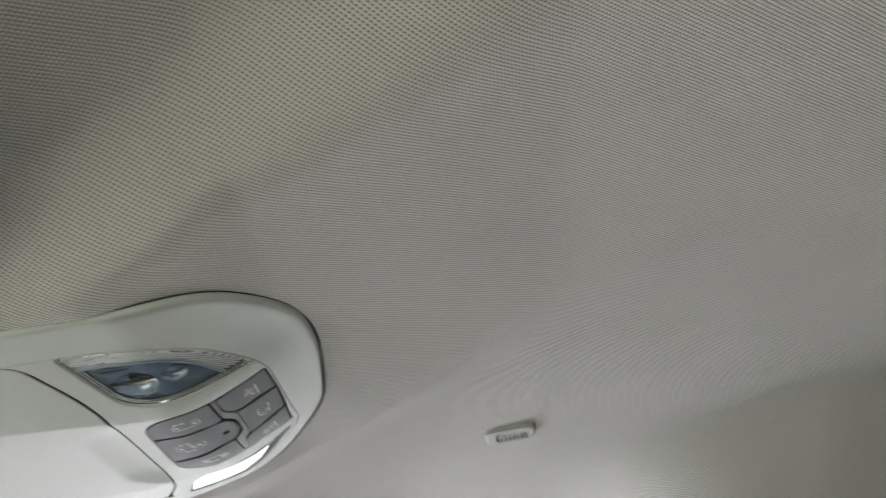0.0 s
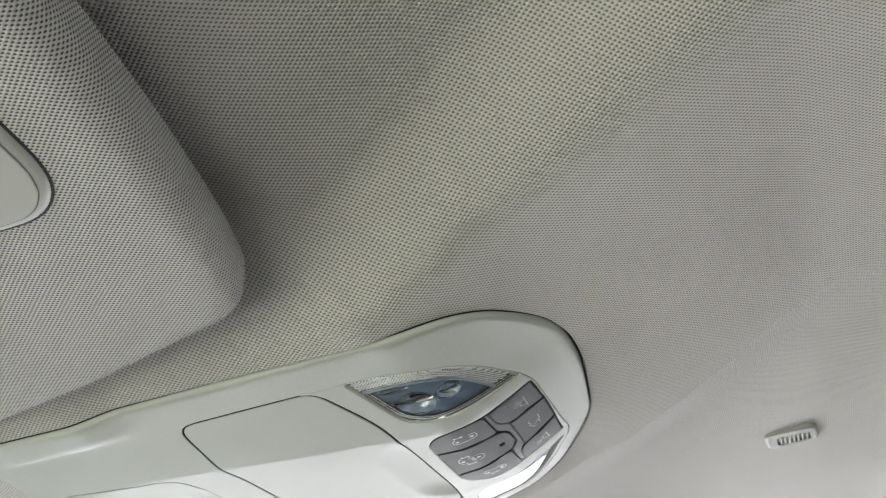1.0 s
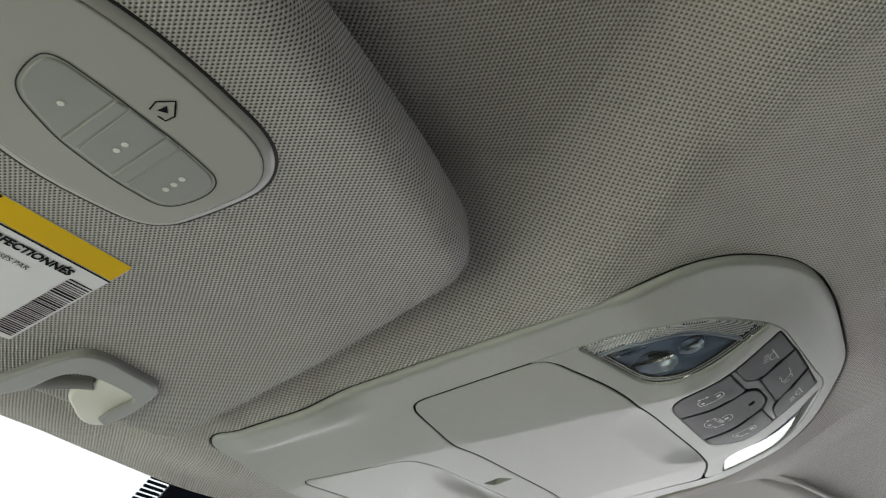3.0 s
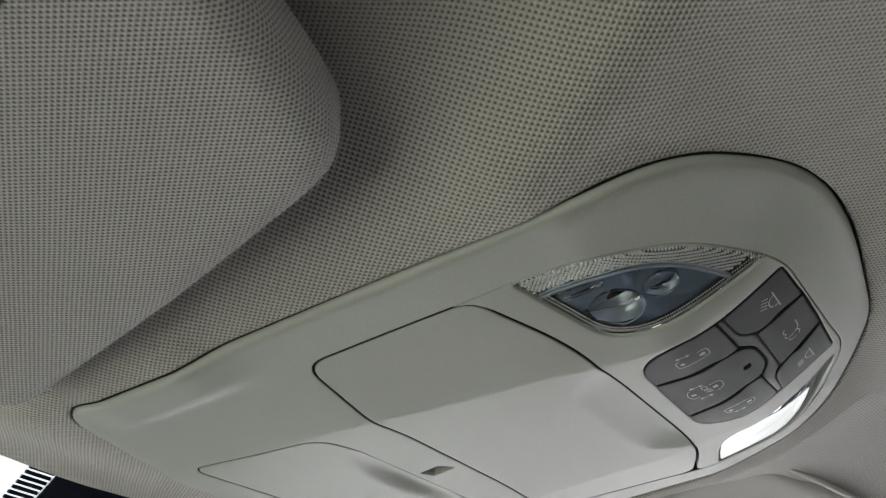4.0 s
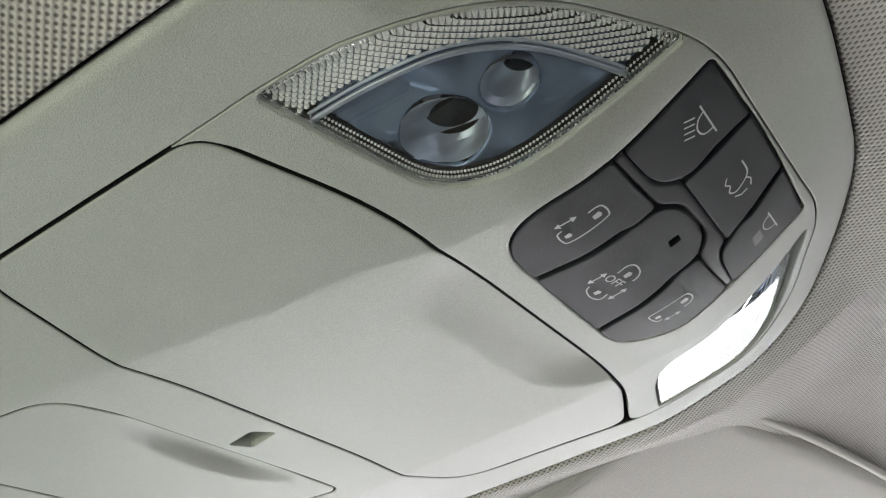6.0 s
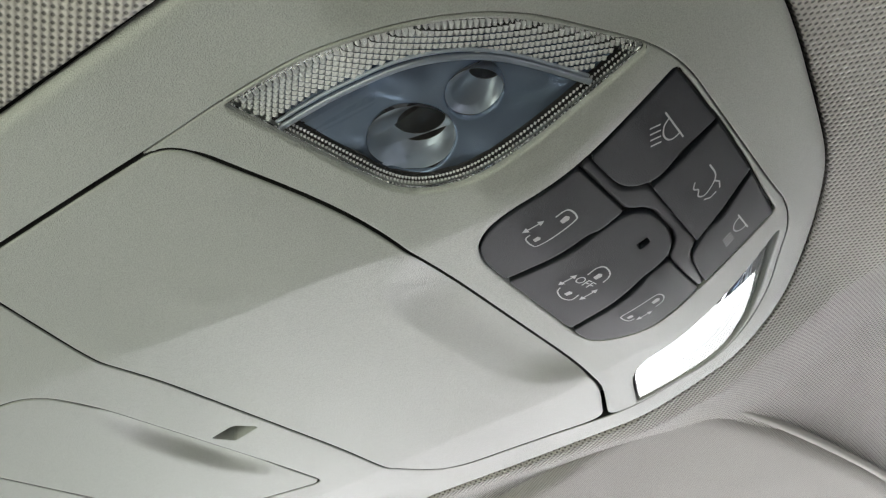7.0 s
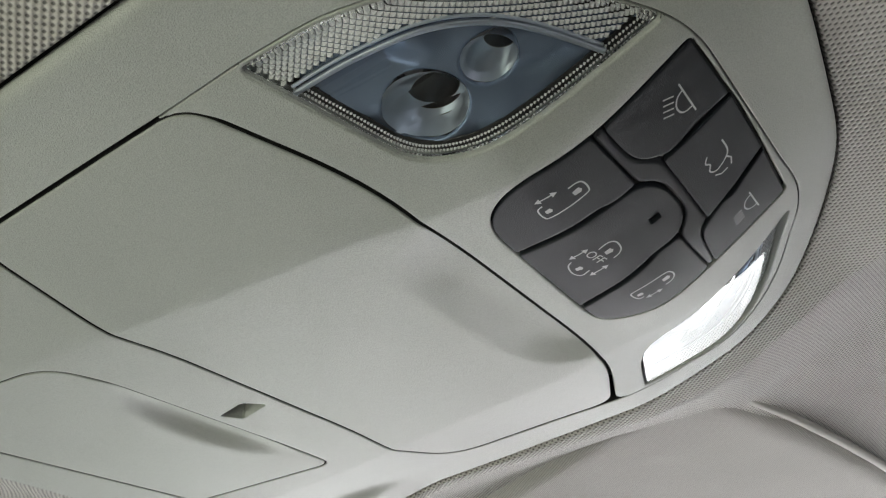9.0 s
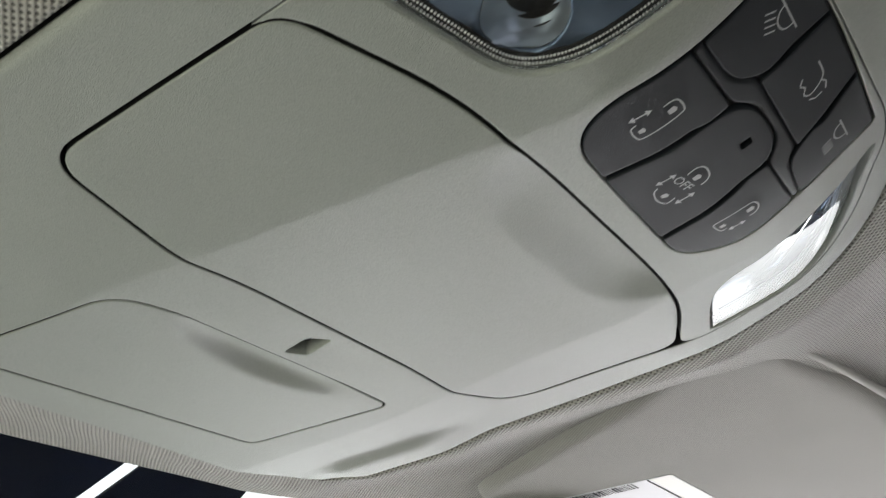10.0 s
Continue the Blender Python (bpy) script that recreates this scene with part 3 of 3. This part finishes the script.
def reading_lamp(side, label):
    flip = (lambda pts: [(x, y * -side) for x, y in pts])

    def lamp_z(x, y):
        """The lamp's face; the far one sits flatter than the console round it."""
        return console_z(x, y) + (0.07 * max(0.0, 0.088 - y) if y > 0 else 0.0)

    loop = lamp_d if side < 0 else lamp_p
    bowls = [(0.0340, 0.0608, 0.0081), (0.0484, 0.0614, 0.0053)]
    rounds = [[(cx + r * math.cos(k * math.pi / 20), cy * side + r * math.sin(k * math.pi / 20)) for k in range(40)] for cx, cy, r in bowls]

    def sheet_z(x, y):
        # soft folds that fan out between the bowls
        u, v = x - 0.0425, abs(y) - 0.0615
        fold = math.sin(6.0 * math.atan2(v, u) + 0.6) * 0.0009 * step01((math.hypot(u, v) - 0.004) / 0.01)
        return lamp_z(x, y) + 0.0036 + fold
    lamp = piece("reading_lamp", sheet(grown(loop, -0.0006), rounds, sheet_z, step=0.002, rim=0.0003, depth=0.003, hole_rim=0.0004, hole_depth=0.0008), SHEET, label=label)
    # clear cover, with its bright bar
    lens = part("lens", sheet(grown(loop, -0.0004), (), lambda x, y: lamp_z(x, y) + 0.0003, step=0.003, rim=0.0005, depth=0.0010), CLEAR, lamp, "clear smooth plastic cover")
    lens.visible_shadow = False
    bar = [(x, y, (lamp_z(x * 0.001, y * 0.001) - Z0) * 1000 + 2.0) for x, y in [q[:2] for q in rounded_path([(a, b, 0) for a, b in flip(STRIP)])]]
    part("divider", tube(bar, (0.6, 0.6)), BOWL, lamp, "bright curved bar")
    line = [(x + 0.45, y + 1.45 * side, z + 0.1) for x, y, z in bar]
    part("bead", tube(line, (0.3, 0.4)), BOWL, lamp, "fine bright bead")
    # prisms between the outer rim and the divider, and the ribbed rim
    tiny = even(loop, 0.0008)
    inner = inset(tiny, 0.0007)
    edge = np.array(flip(STRIP)) * 0.001
    bm = bmesh.new()
    pitch = 0.00155

    def pyramid(x, y, r, h, base):
        """A small four-sided prism."""
        z = lamp_z(x, y) + base
        foot = [bm.verts.new((x + r * dx, y + r * dy, z + h)) for dx, dy in ((1, 0), (0, 1), (-1, 0), (0, -1))]
        tip = bm.verts.new((x, y, z))
        for n in range(4):
            bm.faces.new((foot[n], foot[(n + 1) % 4], tip))

    grid = np.array([(0.012 + i * pitch * 0.5, side * (0.040 + j * pitch + (i % 2) * pitch * 0.5)) for i in range(92) for j in range(36)])
    for x, y in grid[within(grid, inner)]:
        line = np.interp(x, edge[:, 0], np.abs(edge[:, 1])) if x < edge[-1, 0] else 0.046 - (x - edge[-1, 0]) * 0.3
        if abs(y) > line + 0.0021:
            pyramid(x, y, pitch * 0.47, 0.00085, 0.0013)
    part("prism_strip", bm, CHROME, lamp, "band of small silvery prisms")
    bm = bmesh.new()
    ring = even(loop, 0.00075)
    for k, (a, b) in enumerate(zip(inset(ring, 0.0009), inset(ring, 0.0021))):
        line = np.interp(a[0], edge[:, 0], np.abs(edge[:, 1]))
        if abs(a[1]) < line + 0.001:
            for p, r in ((a, 0.00036), (b, 0.00037)):
                pyramid(p[0], p[1], r, 0.0007, 0.0016)
    part("ribbed_rim", bm, CHROME, lamp, "finely ribbed clear edge")
    band = [tuple(v) for v in inset(even(loop, 0.0008), 0.0029)]
    part("rim_base", sheet(grown(loop, -0.0005), [band], lambda x, y: lamp_z(x, y) + 0.0026, step=0.003, rim=0.0001, depth=0.0004, hole_rim=0.0001, hole_depth=0.0004), DARK, lamp, "dark ring under the ribbed edge")
    for cx, cy, r in bowls:
        z = sheet_z(cx, cy * side)
        lean = (0.40, -0.30 * side)
        part("bowl", spin([(r * 1.03, 0.0), (r * 0.97, 0.0006), (r * 0.86, 0.0020), (r * 0.72, 0.0036), (r * 0.58, 0.0046), (r * 0.55, 0.0048)], (cx, cy * side, z), 48, False, lean), BOWL, lamp, "round silver bowl")
        part("socket", spin([(r * 0.546, 0.0049), (r * 0.535, 0.0052), (r * 0.535, 0.0120)], (cx, cy * side, z), 36, True, lean), DARK, lamp, "dark round socket")
        part("bulb", spin([(r * 0.40, 0.0118), (r * 0.36, 0.0098), (r * 0.14, 0.0090)], (cx, cy * side, z), 4, True, lean), SHEET, lamp, "dim unlit bulb")
    return lamp


reading_lamp(-1, "clear unlit reading lamp with two silver bowls")
reading_lamp(1, "clear unlit reading lamp catching bright daylight")


# ---- sun visors ----
VISOR_Z = Z0 - 0.002


def visor_z(x, y):
    """The visors' undersides; the far one lies deeper in the lining."""
    return VISOR_Z + 0.06 * max(x, -0.058) + (0.018 if y > 0 else 0.0)


def sun_visor(side, label):
    turn = (lambda poly: poly) if side < 0 else mirrored
    thing = empty("sun_visor", (0, 0.36 * side, Z0 + 0.01), label, "sun visor", "sun visors")
    outline = [(-164, -125, 22), (-36, -150.5, 20), (13, -160.5, 16), (24, -201, 20), (34.5, -262, 30), (41, -320, 30), (44, -420, 30), (40, -560, 25), (-158, -560, 25), (-165, -330, 40)]
    if side > 0:
        outline[0:6] = [(-150, -199, 14), (-10, -134, 8), (12, -137, 8), (28, -205, 30), (42, -297, 30)]
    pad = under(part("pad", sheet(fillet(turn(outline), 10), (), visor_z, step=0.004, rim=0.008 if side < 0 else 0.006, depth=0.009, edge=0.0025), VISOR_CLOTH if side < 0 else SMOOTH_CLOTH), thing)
    if side > 0:
        edge = [(x, y, (visor_z(x * 0.001, y * 0.001) - Z0) * 1000 + 3.0) for x, y in ((-6, 135.5), (6, 137), (17, 152), (24, 178), (31, 215), (38, 262), (42, 300), (45, 360))]
        under(part("piping", tube(rounded_path(edge), (1.6, 1.6)), SMOOTH_CLOTH, None, "rolled cloth edge"), thing)
    # warning label
    sticker = fillet(turn([(-64, -345, 1.5), (-66.5, -236, 2.6), (-134, -229.5, 1), (-134, -345, 1)]))
    label_z = lambda x, y: visor_z(x, y) - 0.0002
    tag = under(part("warning_label", sheet(sticker, (), label_z, step=0.006, rim=0.0001, depth=0.0002, edge=0.002), PAPER, None, "white warning sticker with a yellow heading"), thing)
    s = -side
    band = [(-64.0, -344.5 * s), (-66.6, -236.4 * s), (-77.4, -235.2 * s), (-75.5, -344.5 * s)]
    # the far heading's yellow is painted cream, as washed out by strong light
    part("heading_band", patches([band], label_z, 0.0001), YELLOW if side < 0 else CREAM, tag, "plain yellow heading" if side < 0 else "yellow heading painted pale for the bright light on it")
    rule = [[(-76.2, -344 * s), (-78.2, -235 * s)]]
    part("rule", ribbon(rule, 0.9, label_z, 0.00018), INK, tag, "thin black line")
    if side < 0:
        for text, size, y_end, x, bold in (("E", 0.0095, -0.2815, -0.0725, 0.0003), ("PERFECTIONNÉS", 0.0052, -0.2450, -0.0850, 0.00026), ("ESSÉS PAR", 0.0036, -0.2545, -0.0922, 0.0), ("RE", 0.0036, -0.2625, -0.1000, 0.0)):
            words = lettering(text, size, (0, 0), (0, 0.80), (1, 0), label_z, 0.0002, bold)
            far = max(v.co.y for v in words.verts)
            for v in words.verts:
                v.co.x, v.co.y = v.co.x + x, v.co.y + y_end - far
                v.co.z = label_z(v.co.x, v.co.y) - 0.0002
            part("lettering", words, INK, tag, "black printed words")
    tag.location.x += 0.0016
    # bar code along the sticker's end
    rng = random.Random(5)
    x = -86.0
    while x > -131:
        w = rng.choice((0.5, 0.5, 0.8, 1.1))
        y0 = -235.5 + (-x - 68) * 0.085
        part("bar", patches([[(x, (y0 - 9.5) * s), (x, (y0 - 0.8) * s), (x - w, (y0 - 0.8) * s), (x - w, (y0 - 9.5) * s)]], label_z, 0.0001), INK, tag)
        x -= w + rng.choice((0.5, 0.6, 0.9))
    return thing


driver_visor = sun_visor(-1, "pale grey cloth sun visor folded up, with remote buttons")
sun_visor(1, "pale grey cloth sun visor folded up, with warning label")

# garage remote in the visor
remote_z = lambda x, y: visor_z(x, y) - 0.0016
REM = fillet([(5, -334, 20), (10.5, -298, 24), (6, -252, 13), (-6, -239.5, 13), (-23, -240, 14), (-47, -245.0, 15), (-52, -292, 30), (-35, -338, 22)], 9)
remote = under(part("remote_housing", sheet(REM, (), remote_z, step=0.003, rim=0.0030, depth=0.002), REMOTE, None, "pale grey plastic garage remote"), driver_visor)
# slightly larger dark ring laid under the housing as its shadow
part("shade_ring", sheet(grown(REM, 0.0004), (), lambda x, y: visor_z(x, y) - 0.0002, step=0.004, rim=0.0001, depth=0.0002), DARK, remote, "dark ring painting the shade round the housing")
face_z = lambda x, y: remote_z(x, y) - 0.0004
FACE = [tuple(v) for v in inset(even(REM, 0.001), 0.0036)]
part("face", sheet(FACE, (), face_z, step=0.003, rim=0.0003, depth=0.001), REMOTE, remote)
key_z = lambda x, y: face_z(x, y) - 0.0003
for outline in ([(-11.8, -289.8, 0.6), (-11.6, -308, 6), (-18, -308.8, 6), (-26.5, -305.8, 7), (-32.6, -288.6, 0.6)],
                [(-11.7, -284.9, 0.6), (-12.3, -272.8, 0.6), (-34.2, -271.6, 0.6), (-32.4, -283.4, 0.6)],
                [(-12.9, -267.4, 0.6), (-14.9, -253, 5), (-22, -249.8, 6), (-33.6, -253, 5), (-33.9, -266.4, 0.6)]):
    part("remote_button", sheet(fillet(outline), (), key_z, step=0.003, rim=0.0003, depth=0.001), KEYPAD, remote, "grey plastic button")
for outline in ([(-11.9, -289.3, 0.5), (-11.6, -285.4, 0.5), (-32.6, -283.9, 0.5), (-33.0, -288.1, 0.5)], [(-12.4, -272.3, 0.5), (-12.7, -267.9, 0.5), (-34.2, -266.8, 0.5), (-34.6, -271.1, 0.5)]):
    part("divider", sheet(fillet(outline, 4), (), lambda x, y: key_z(x, y) - 0.0001, step=0.003, rim=0.0005, depth=0.001), KEYPAD, remote)
groove = [(x * 1000, y * 1000) for x, y in fillet([(-11.0, -292, 6), (-10.9, -309.3, 7), (-18, -310, 7), (-27.3, -306.8, 7), (-33.4, -289, 6), (-35.4, -270, 6), (-34.6, -252.2, 6), (-22, -248.9, 7), (-14.2, -252, 5), (-12.1, -268, 6)], 9)]
groove.append(groove[0])
part("groove", ribbon([groove], 0.45, face_z, 0.00012), DARK, remote, "dark gap round the buttons")
edge_line = [(x * 1000, y * 1000) for x, y in inset(even(REM, 0.001), 0.0034).tolist()]
part("groove", ribbon([edge_line + edge_line[:1]], 0.22, remote_z, 0.0001), CABIN, remote, "fine seam round the face")
for x, y in ((-22.4, -296.6), (-25.4, -277.2), (-22.2, -277.4), (-27.6, -258.5), (-24.5, -258.5), (-21.3, -258.8)):
    part("dot", spin([(0.0010, 0.0), (0.0008, -0.0001)], (x * 0.001, y * 0.001, key_z(x * 0.001, y * 0.001) - 0.0001), 14), DOT, remote, "white printed dot")
house = [[(-8.4, -282.3), (-5.2, -283.2), (-1.5, -280.4), (-5.5, -276.8), (-8.4, -277.1), (-8.5, -279.5)]]
part("house_symbol", ribbon(house, 0.5, face_z), INK, remote, "black printed house symbol")
part("house_arrow", patches([[(-7.3, -281.0), (-6.0, -278.6), (-4.2, -280.6)]], face_z), INK, remote, "black printed triangle")

# ---- visor clip ----
def visor_clip(side, label):
    clip = empty("visor_clip", (-0.15, -0.18 if side < 0 else 0.234, Z0 - 0.006), label, "visor clip", "visor clips")
    s = -side
    lift = 0.014 if side > 0 else 0.0
    out = 54 if side > 0 else 0
    turned = (lambda poly: [(x, (y - out) * s, c) for x, y, c in poly])
    face = lambda x, y: Z0 - 0.0086 + lift
    bezel = [(-172, -216, 2), (-156, -215, 8), (-142, -214.6, 8), (-128.6, -213.4, 6), (-117, -210.8, 6), (-114.2, -203, 6), (-115.6, -193, 6), (-117.6, -176, 5), (-124, -171, 4), (-142.6, -165.3, 4), (-161, -163.6, 2),
             (-157.6, -170.9, 2), (-146.5, -172.9, 3), (-135.4, -172.4, 3), (-130.8, -176.6, 3), (-129.2, -185.5, 5), (-128.8, -197, 5), (-131.5, -203.4, 4), (-142, -205, 6), (-154, -203.8, 5), (-164, -206, 5), (-174, -211, 2)]
    under(part("bezel", sheet(fillet(turned(bezel), 5), (), face, step=0.003, rim=0.0011, depth=0.006, edge=0.0006), CLIP), clip)
    plate = [(-151.3, -190.5, 4), (-141, -193, 5), (-129, -190, 3), (-128, -176, 3), (-137, -170.5, 3), (-160, -162.8, 3), (-166, -167.5, 5), (-163, -176, 5), (-156, -184, 5)]
    bowl_z = lambda x, y: Z0 - 0.0080 + lift + 0.0018 * step01((x + 0.158) / 0.025)
    under(part("hook", sheet(fillet(turned(plate), 6), (), bowl_z, step=0.002, rim=0.0012, depth=0.008), CREAM, None, "pale cream cupped plate"), clip)
    rod = [(x, (y - out) * s, z + lift * 1000) for x, y, z in [(-160, -209, -4), (-150, -202, -4), (-142, -195.5, -4), (-137, -190, -4)]]
    under(part("pivot_rod", tube(rounded_path(rod), (5.2, 3.4)), CABIN, None, "dark grey pivot rod"), clip)
    return clip


visor_clip(-1, "pale grey plastic visor clip on the headliner")
visor_clip(1, "pale grey plastic visor clip beside the far visor")

# ---- microphone grille in the headliner ----
grille = empty("microphone_grille", (0.186, 0.205, roof_z(0.186, 0.205)), "small oval ribbed grille set in the headliner", "grille")
gz = lambda x, y: roof_z(0.186, 0.205) - 0.0025
OVAL = fillet([(169, 192, 8), (202, 190, 8), (203, 216, 8), (170, 221, 9)])
under(part("frame", sheet(OVAL, [fillet([(177, 200, 2), (199, 199, 2), (199, 212, 3), (177, 214, 3)])], gz, step=0.003, rim=0.0018, depth=0.004), GRILLE), grille)
for k in range(8):
    x = 0.1785 + k * 0.0027
    under(part("slat", block((x, 0.199, gz(0, 0) + 0.0004), (x + 0.0014, 0.214, gz(0, 0) + 0.003), 0.0003), GRILLE), grille)
under(part("backing", block((0.176, 0.198, gz(0, 0) + 0.003), (0.2005, 0.215, gz(0, 0) + 0.004), 0), GRILLE), grille)


# ---- the closed cabin and what lies outside ----
def slab(name, lo, hi, mat, label, category, soft=0.006):
    return tagged(part(name, block(lo, hi, soft), mat), label, category, kind="structure")


slab("roof_panel", (-0.20, -0.82, Z0 + 0.13), (2.26, 0.82, Z0 + 0.16), CABIN, "plain roof panel above the headliner", "roof")
slab("floor", (-1.30, -0.82, 0.30), (2.30, 0.82, 0.35), FLOORING, "dark grey carpeted cabin floor", "floor")
slab("dashboard", (-1.20, -0.78, 0.35), (-0.72, 0.78, 1.04), CABIN, "plain dark grey dashboard", "dashboard", 0.05)
slab("wall_rear", (2.24, -0.82, 0.35), (2.30, 0.82, 1.06), CABIN, "plain grey lower rear wall", "wall")
slab("wall_rear_top", (2.24, -0.82, Z0 - 0.10), (2.30, 0.82, Z0 + 0.13), CABIN, "plain grey upper rear wall", "wall")
for y0, y1, sill, tag in ((-0.83, -0.79, 0.94, "driver"), (0.79, 0.83, 1.16, "passenger")):
    slab("wall_" + tag, (-1.30, y0, 0.30), (2.30, y1, sill), CABIN, "plain grey lower door wall", "wall")
    slab("wall_" + tag + "_top", (-0.30, y0, Z0 - 0.045), (2.30, y1, Z0 + 0.155), CABIN, "plain grey rail above the door glass", "wall")
    slab("pillar_" + tag, (0.95, y0, sill), (1.07, y1, Z0 - 0.045), CABIN, "plain grey door pillar", "pillar")
    slab("pillar_" + tag + "_rear", (2.10, y0, sill), (2.30, y1, Z0 - 0.045), CABIN, "plain grey rear pillar", "pillar")
    glass = tagged(part("window_" + tag, block((-0.75, (y0 + y1) / 2 - 0.002, sill - 0.01), (2.12, (y0 + y1) / 2 + 0.002, Z0 - 0.035), 0), GLASS), "faintly green door glass", "window", kind="structure")
    glass.visible_shadow = False
rear = tagged(part("window_rear", block((2.268, -0.80, 1.05), (2.272, 0.80, Z0 - 0.09), 0), GLASS), "clear rear window glass", "window", kind="structure")
rear.visible_shadow = False

# windscreen: one leaning pane with its black border and sensor area
LEAN = math.atan2(0.56, 0.86)


def on_glass(u, v):
    """A place on the windscreen: u metres down the glass from its top, v across."""
    return Vector((-0.236 - u * math.cos(LEAN), v, Z0 + 0.024 - u * math.sin(LEAN)))


def pane(polys, lift, thick):
    bm = bmesh.new()
    n = Vector((math.sin(LEAN), 0, -math.cos(LEAN)))
    for poly in polys:
        a = [bm.verts.new(on_glass(u, v) + n * lift) for u, v in poly]
        b = [bm.verts.new(on_glass(u, v) + n * (lift - thick)) for u, v in poly]
        bm.faces.new(a)
        bm.faces.new(b[::-1])
        for k in range(len(a)):
            j = (k + 1) % len(a)
            bm.faces.new((a[k], b[k], b[j], a[j]))
    bmesh.ops.recalc_face_normals(bm, faces=bm.faces)
    return bm


screen = tagged(part("windscreen", pane([[(-0.02, -0.79), (-0.02, 0.79), (1.03, 0.79), (1.03, -0.79)]], 0, 0.005), GLASS), "clear windscreen glass under a white sky", "windscreen", kind="structure")
screen.visible_shadow = False
part("black_border", pane([[(0.0, -0.052), (0.0, 0.0715), (0.30, -0.034), (0.30, -0.052)], [(0.0, 0.079), (0.0, 0.137), (0.30, 0.137), (0.30, -0.026)]], 0.002, 0.001), FRIT, screen, "black glossy sensor area")
dots = []
for k in range(28):
    u = 0.004 + k * 0.003
    dots.append([(u, -0.066), (u, -0.053), (u + 0.0015, -0.053), (u + 0.0015, -0.066)])
part("dotted_border", pane(dots, 0.002, 0.001), FRIT, screen, "fine black stripes fading into the glass")

for v0, v1, tag in ((-0.80, -0.73, "driver"), (0.73, 0.80, "passenger")):
    tagged(part("pillar_front_" + tag, pane([[(-0.02, v0), (-0.02, v1), (1.03, v1), (1.03, v0)]], 0.03, 0.06), CABIN), "plain grey windscreen pillar", "pillar", kind="structure")

ground = tagged(part("ground", block((-400, -400, -0.3), (400, 400, 0.0), 0), ROAD), "plain grey road surface", "ground", kind="structure")

GLOW, wt, wb = material("hazy_sky", (0.9, 0.9, 0.9), 1.0)
wb.inputs["Emission Color"].default_value, wb.inputs["Emission Strength"].default_value = (0.97, 0.99, 1.0, 1), 3.0
tagged(part("backdrop", block((-61, -70, 0.0), (-60, 70, 60), 0), GLOW), "plain white overcast sky far ahead", "sky", kind="structure")
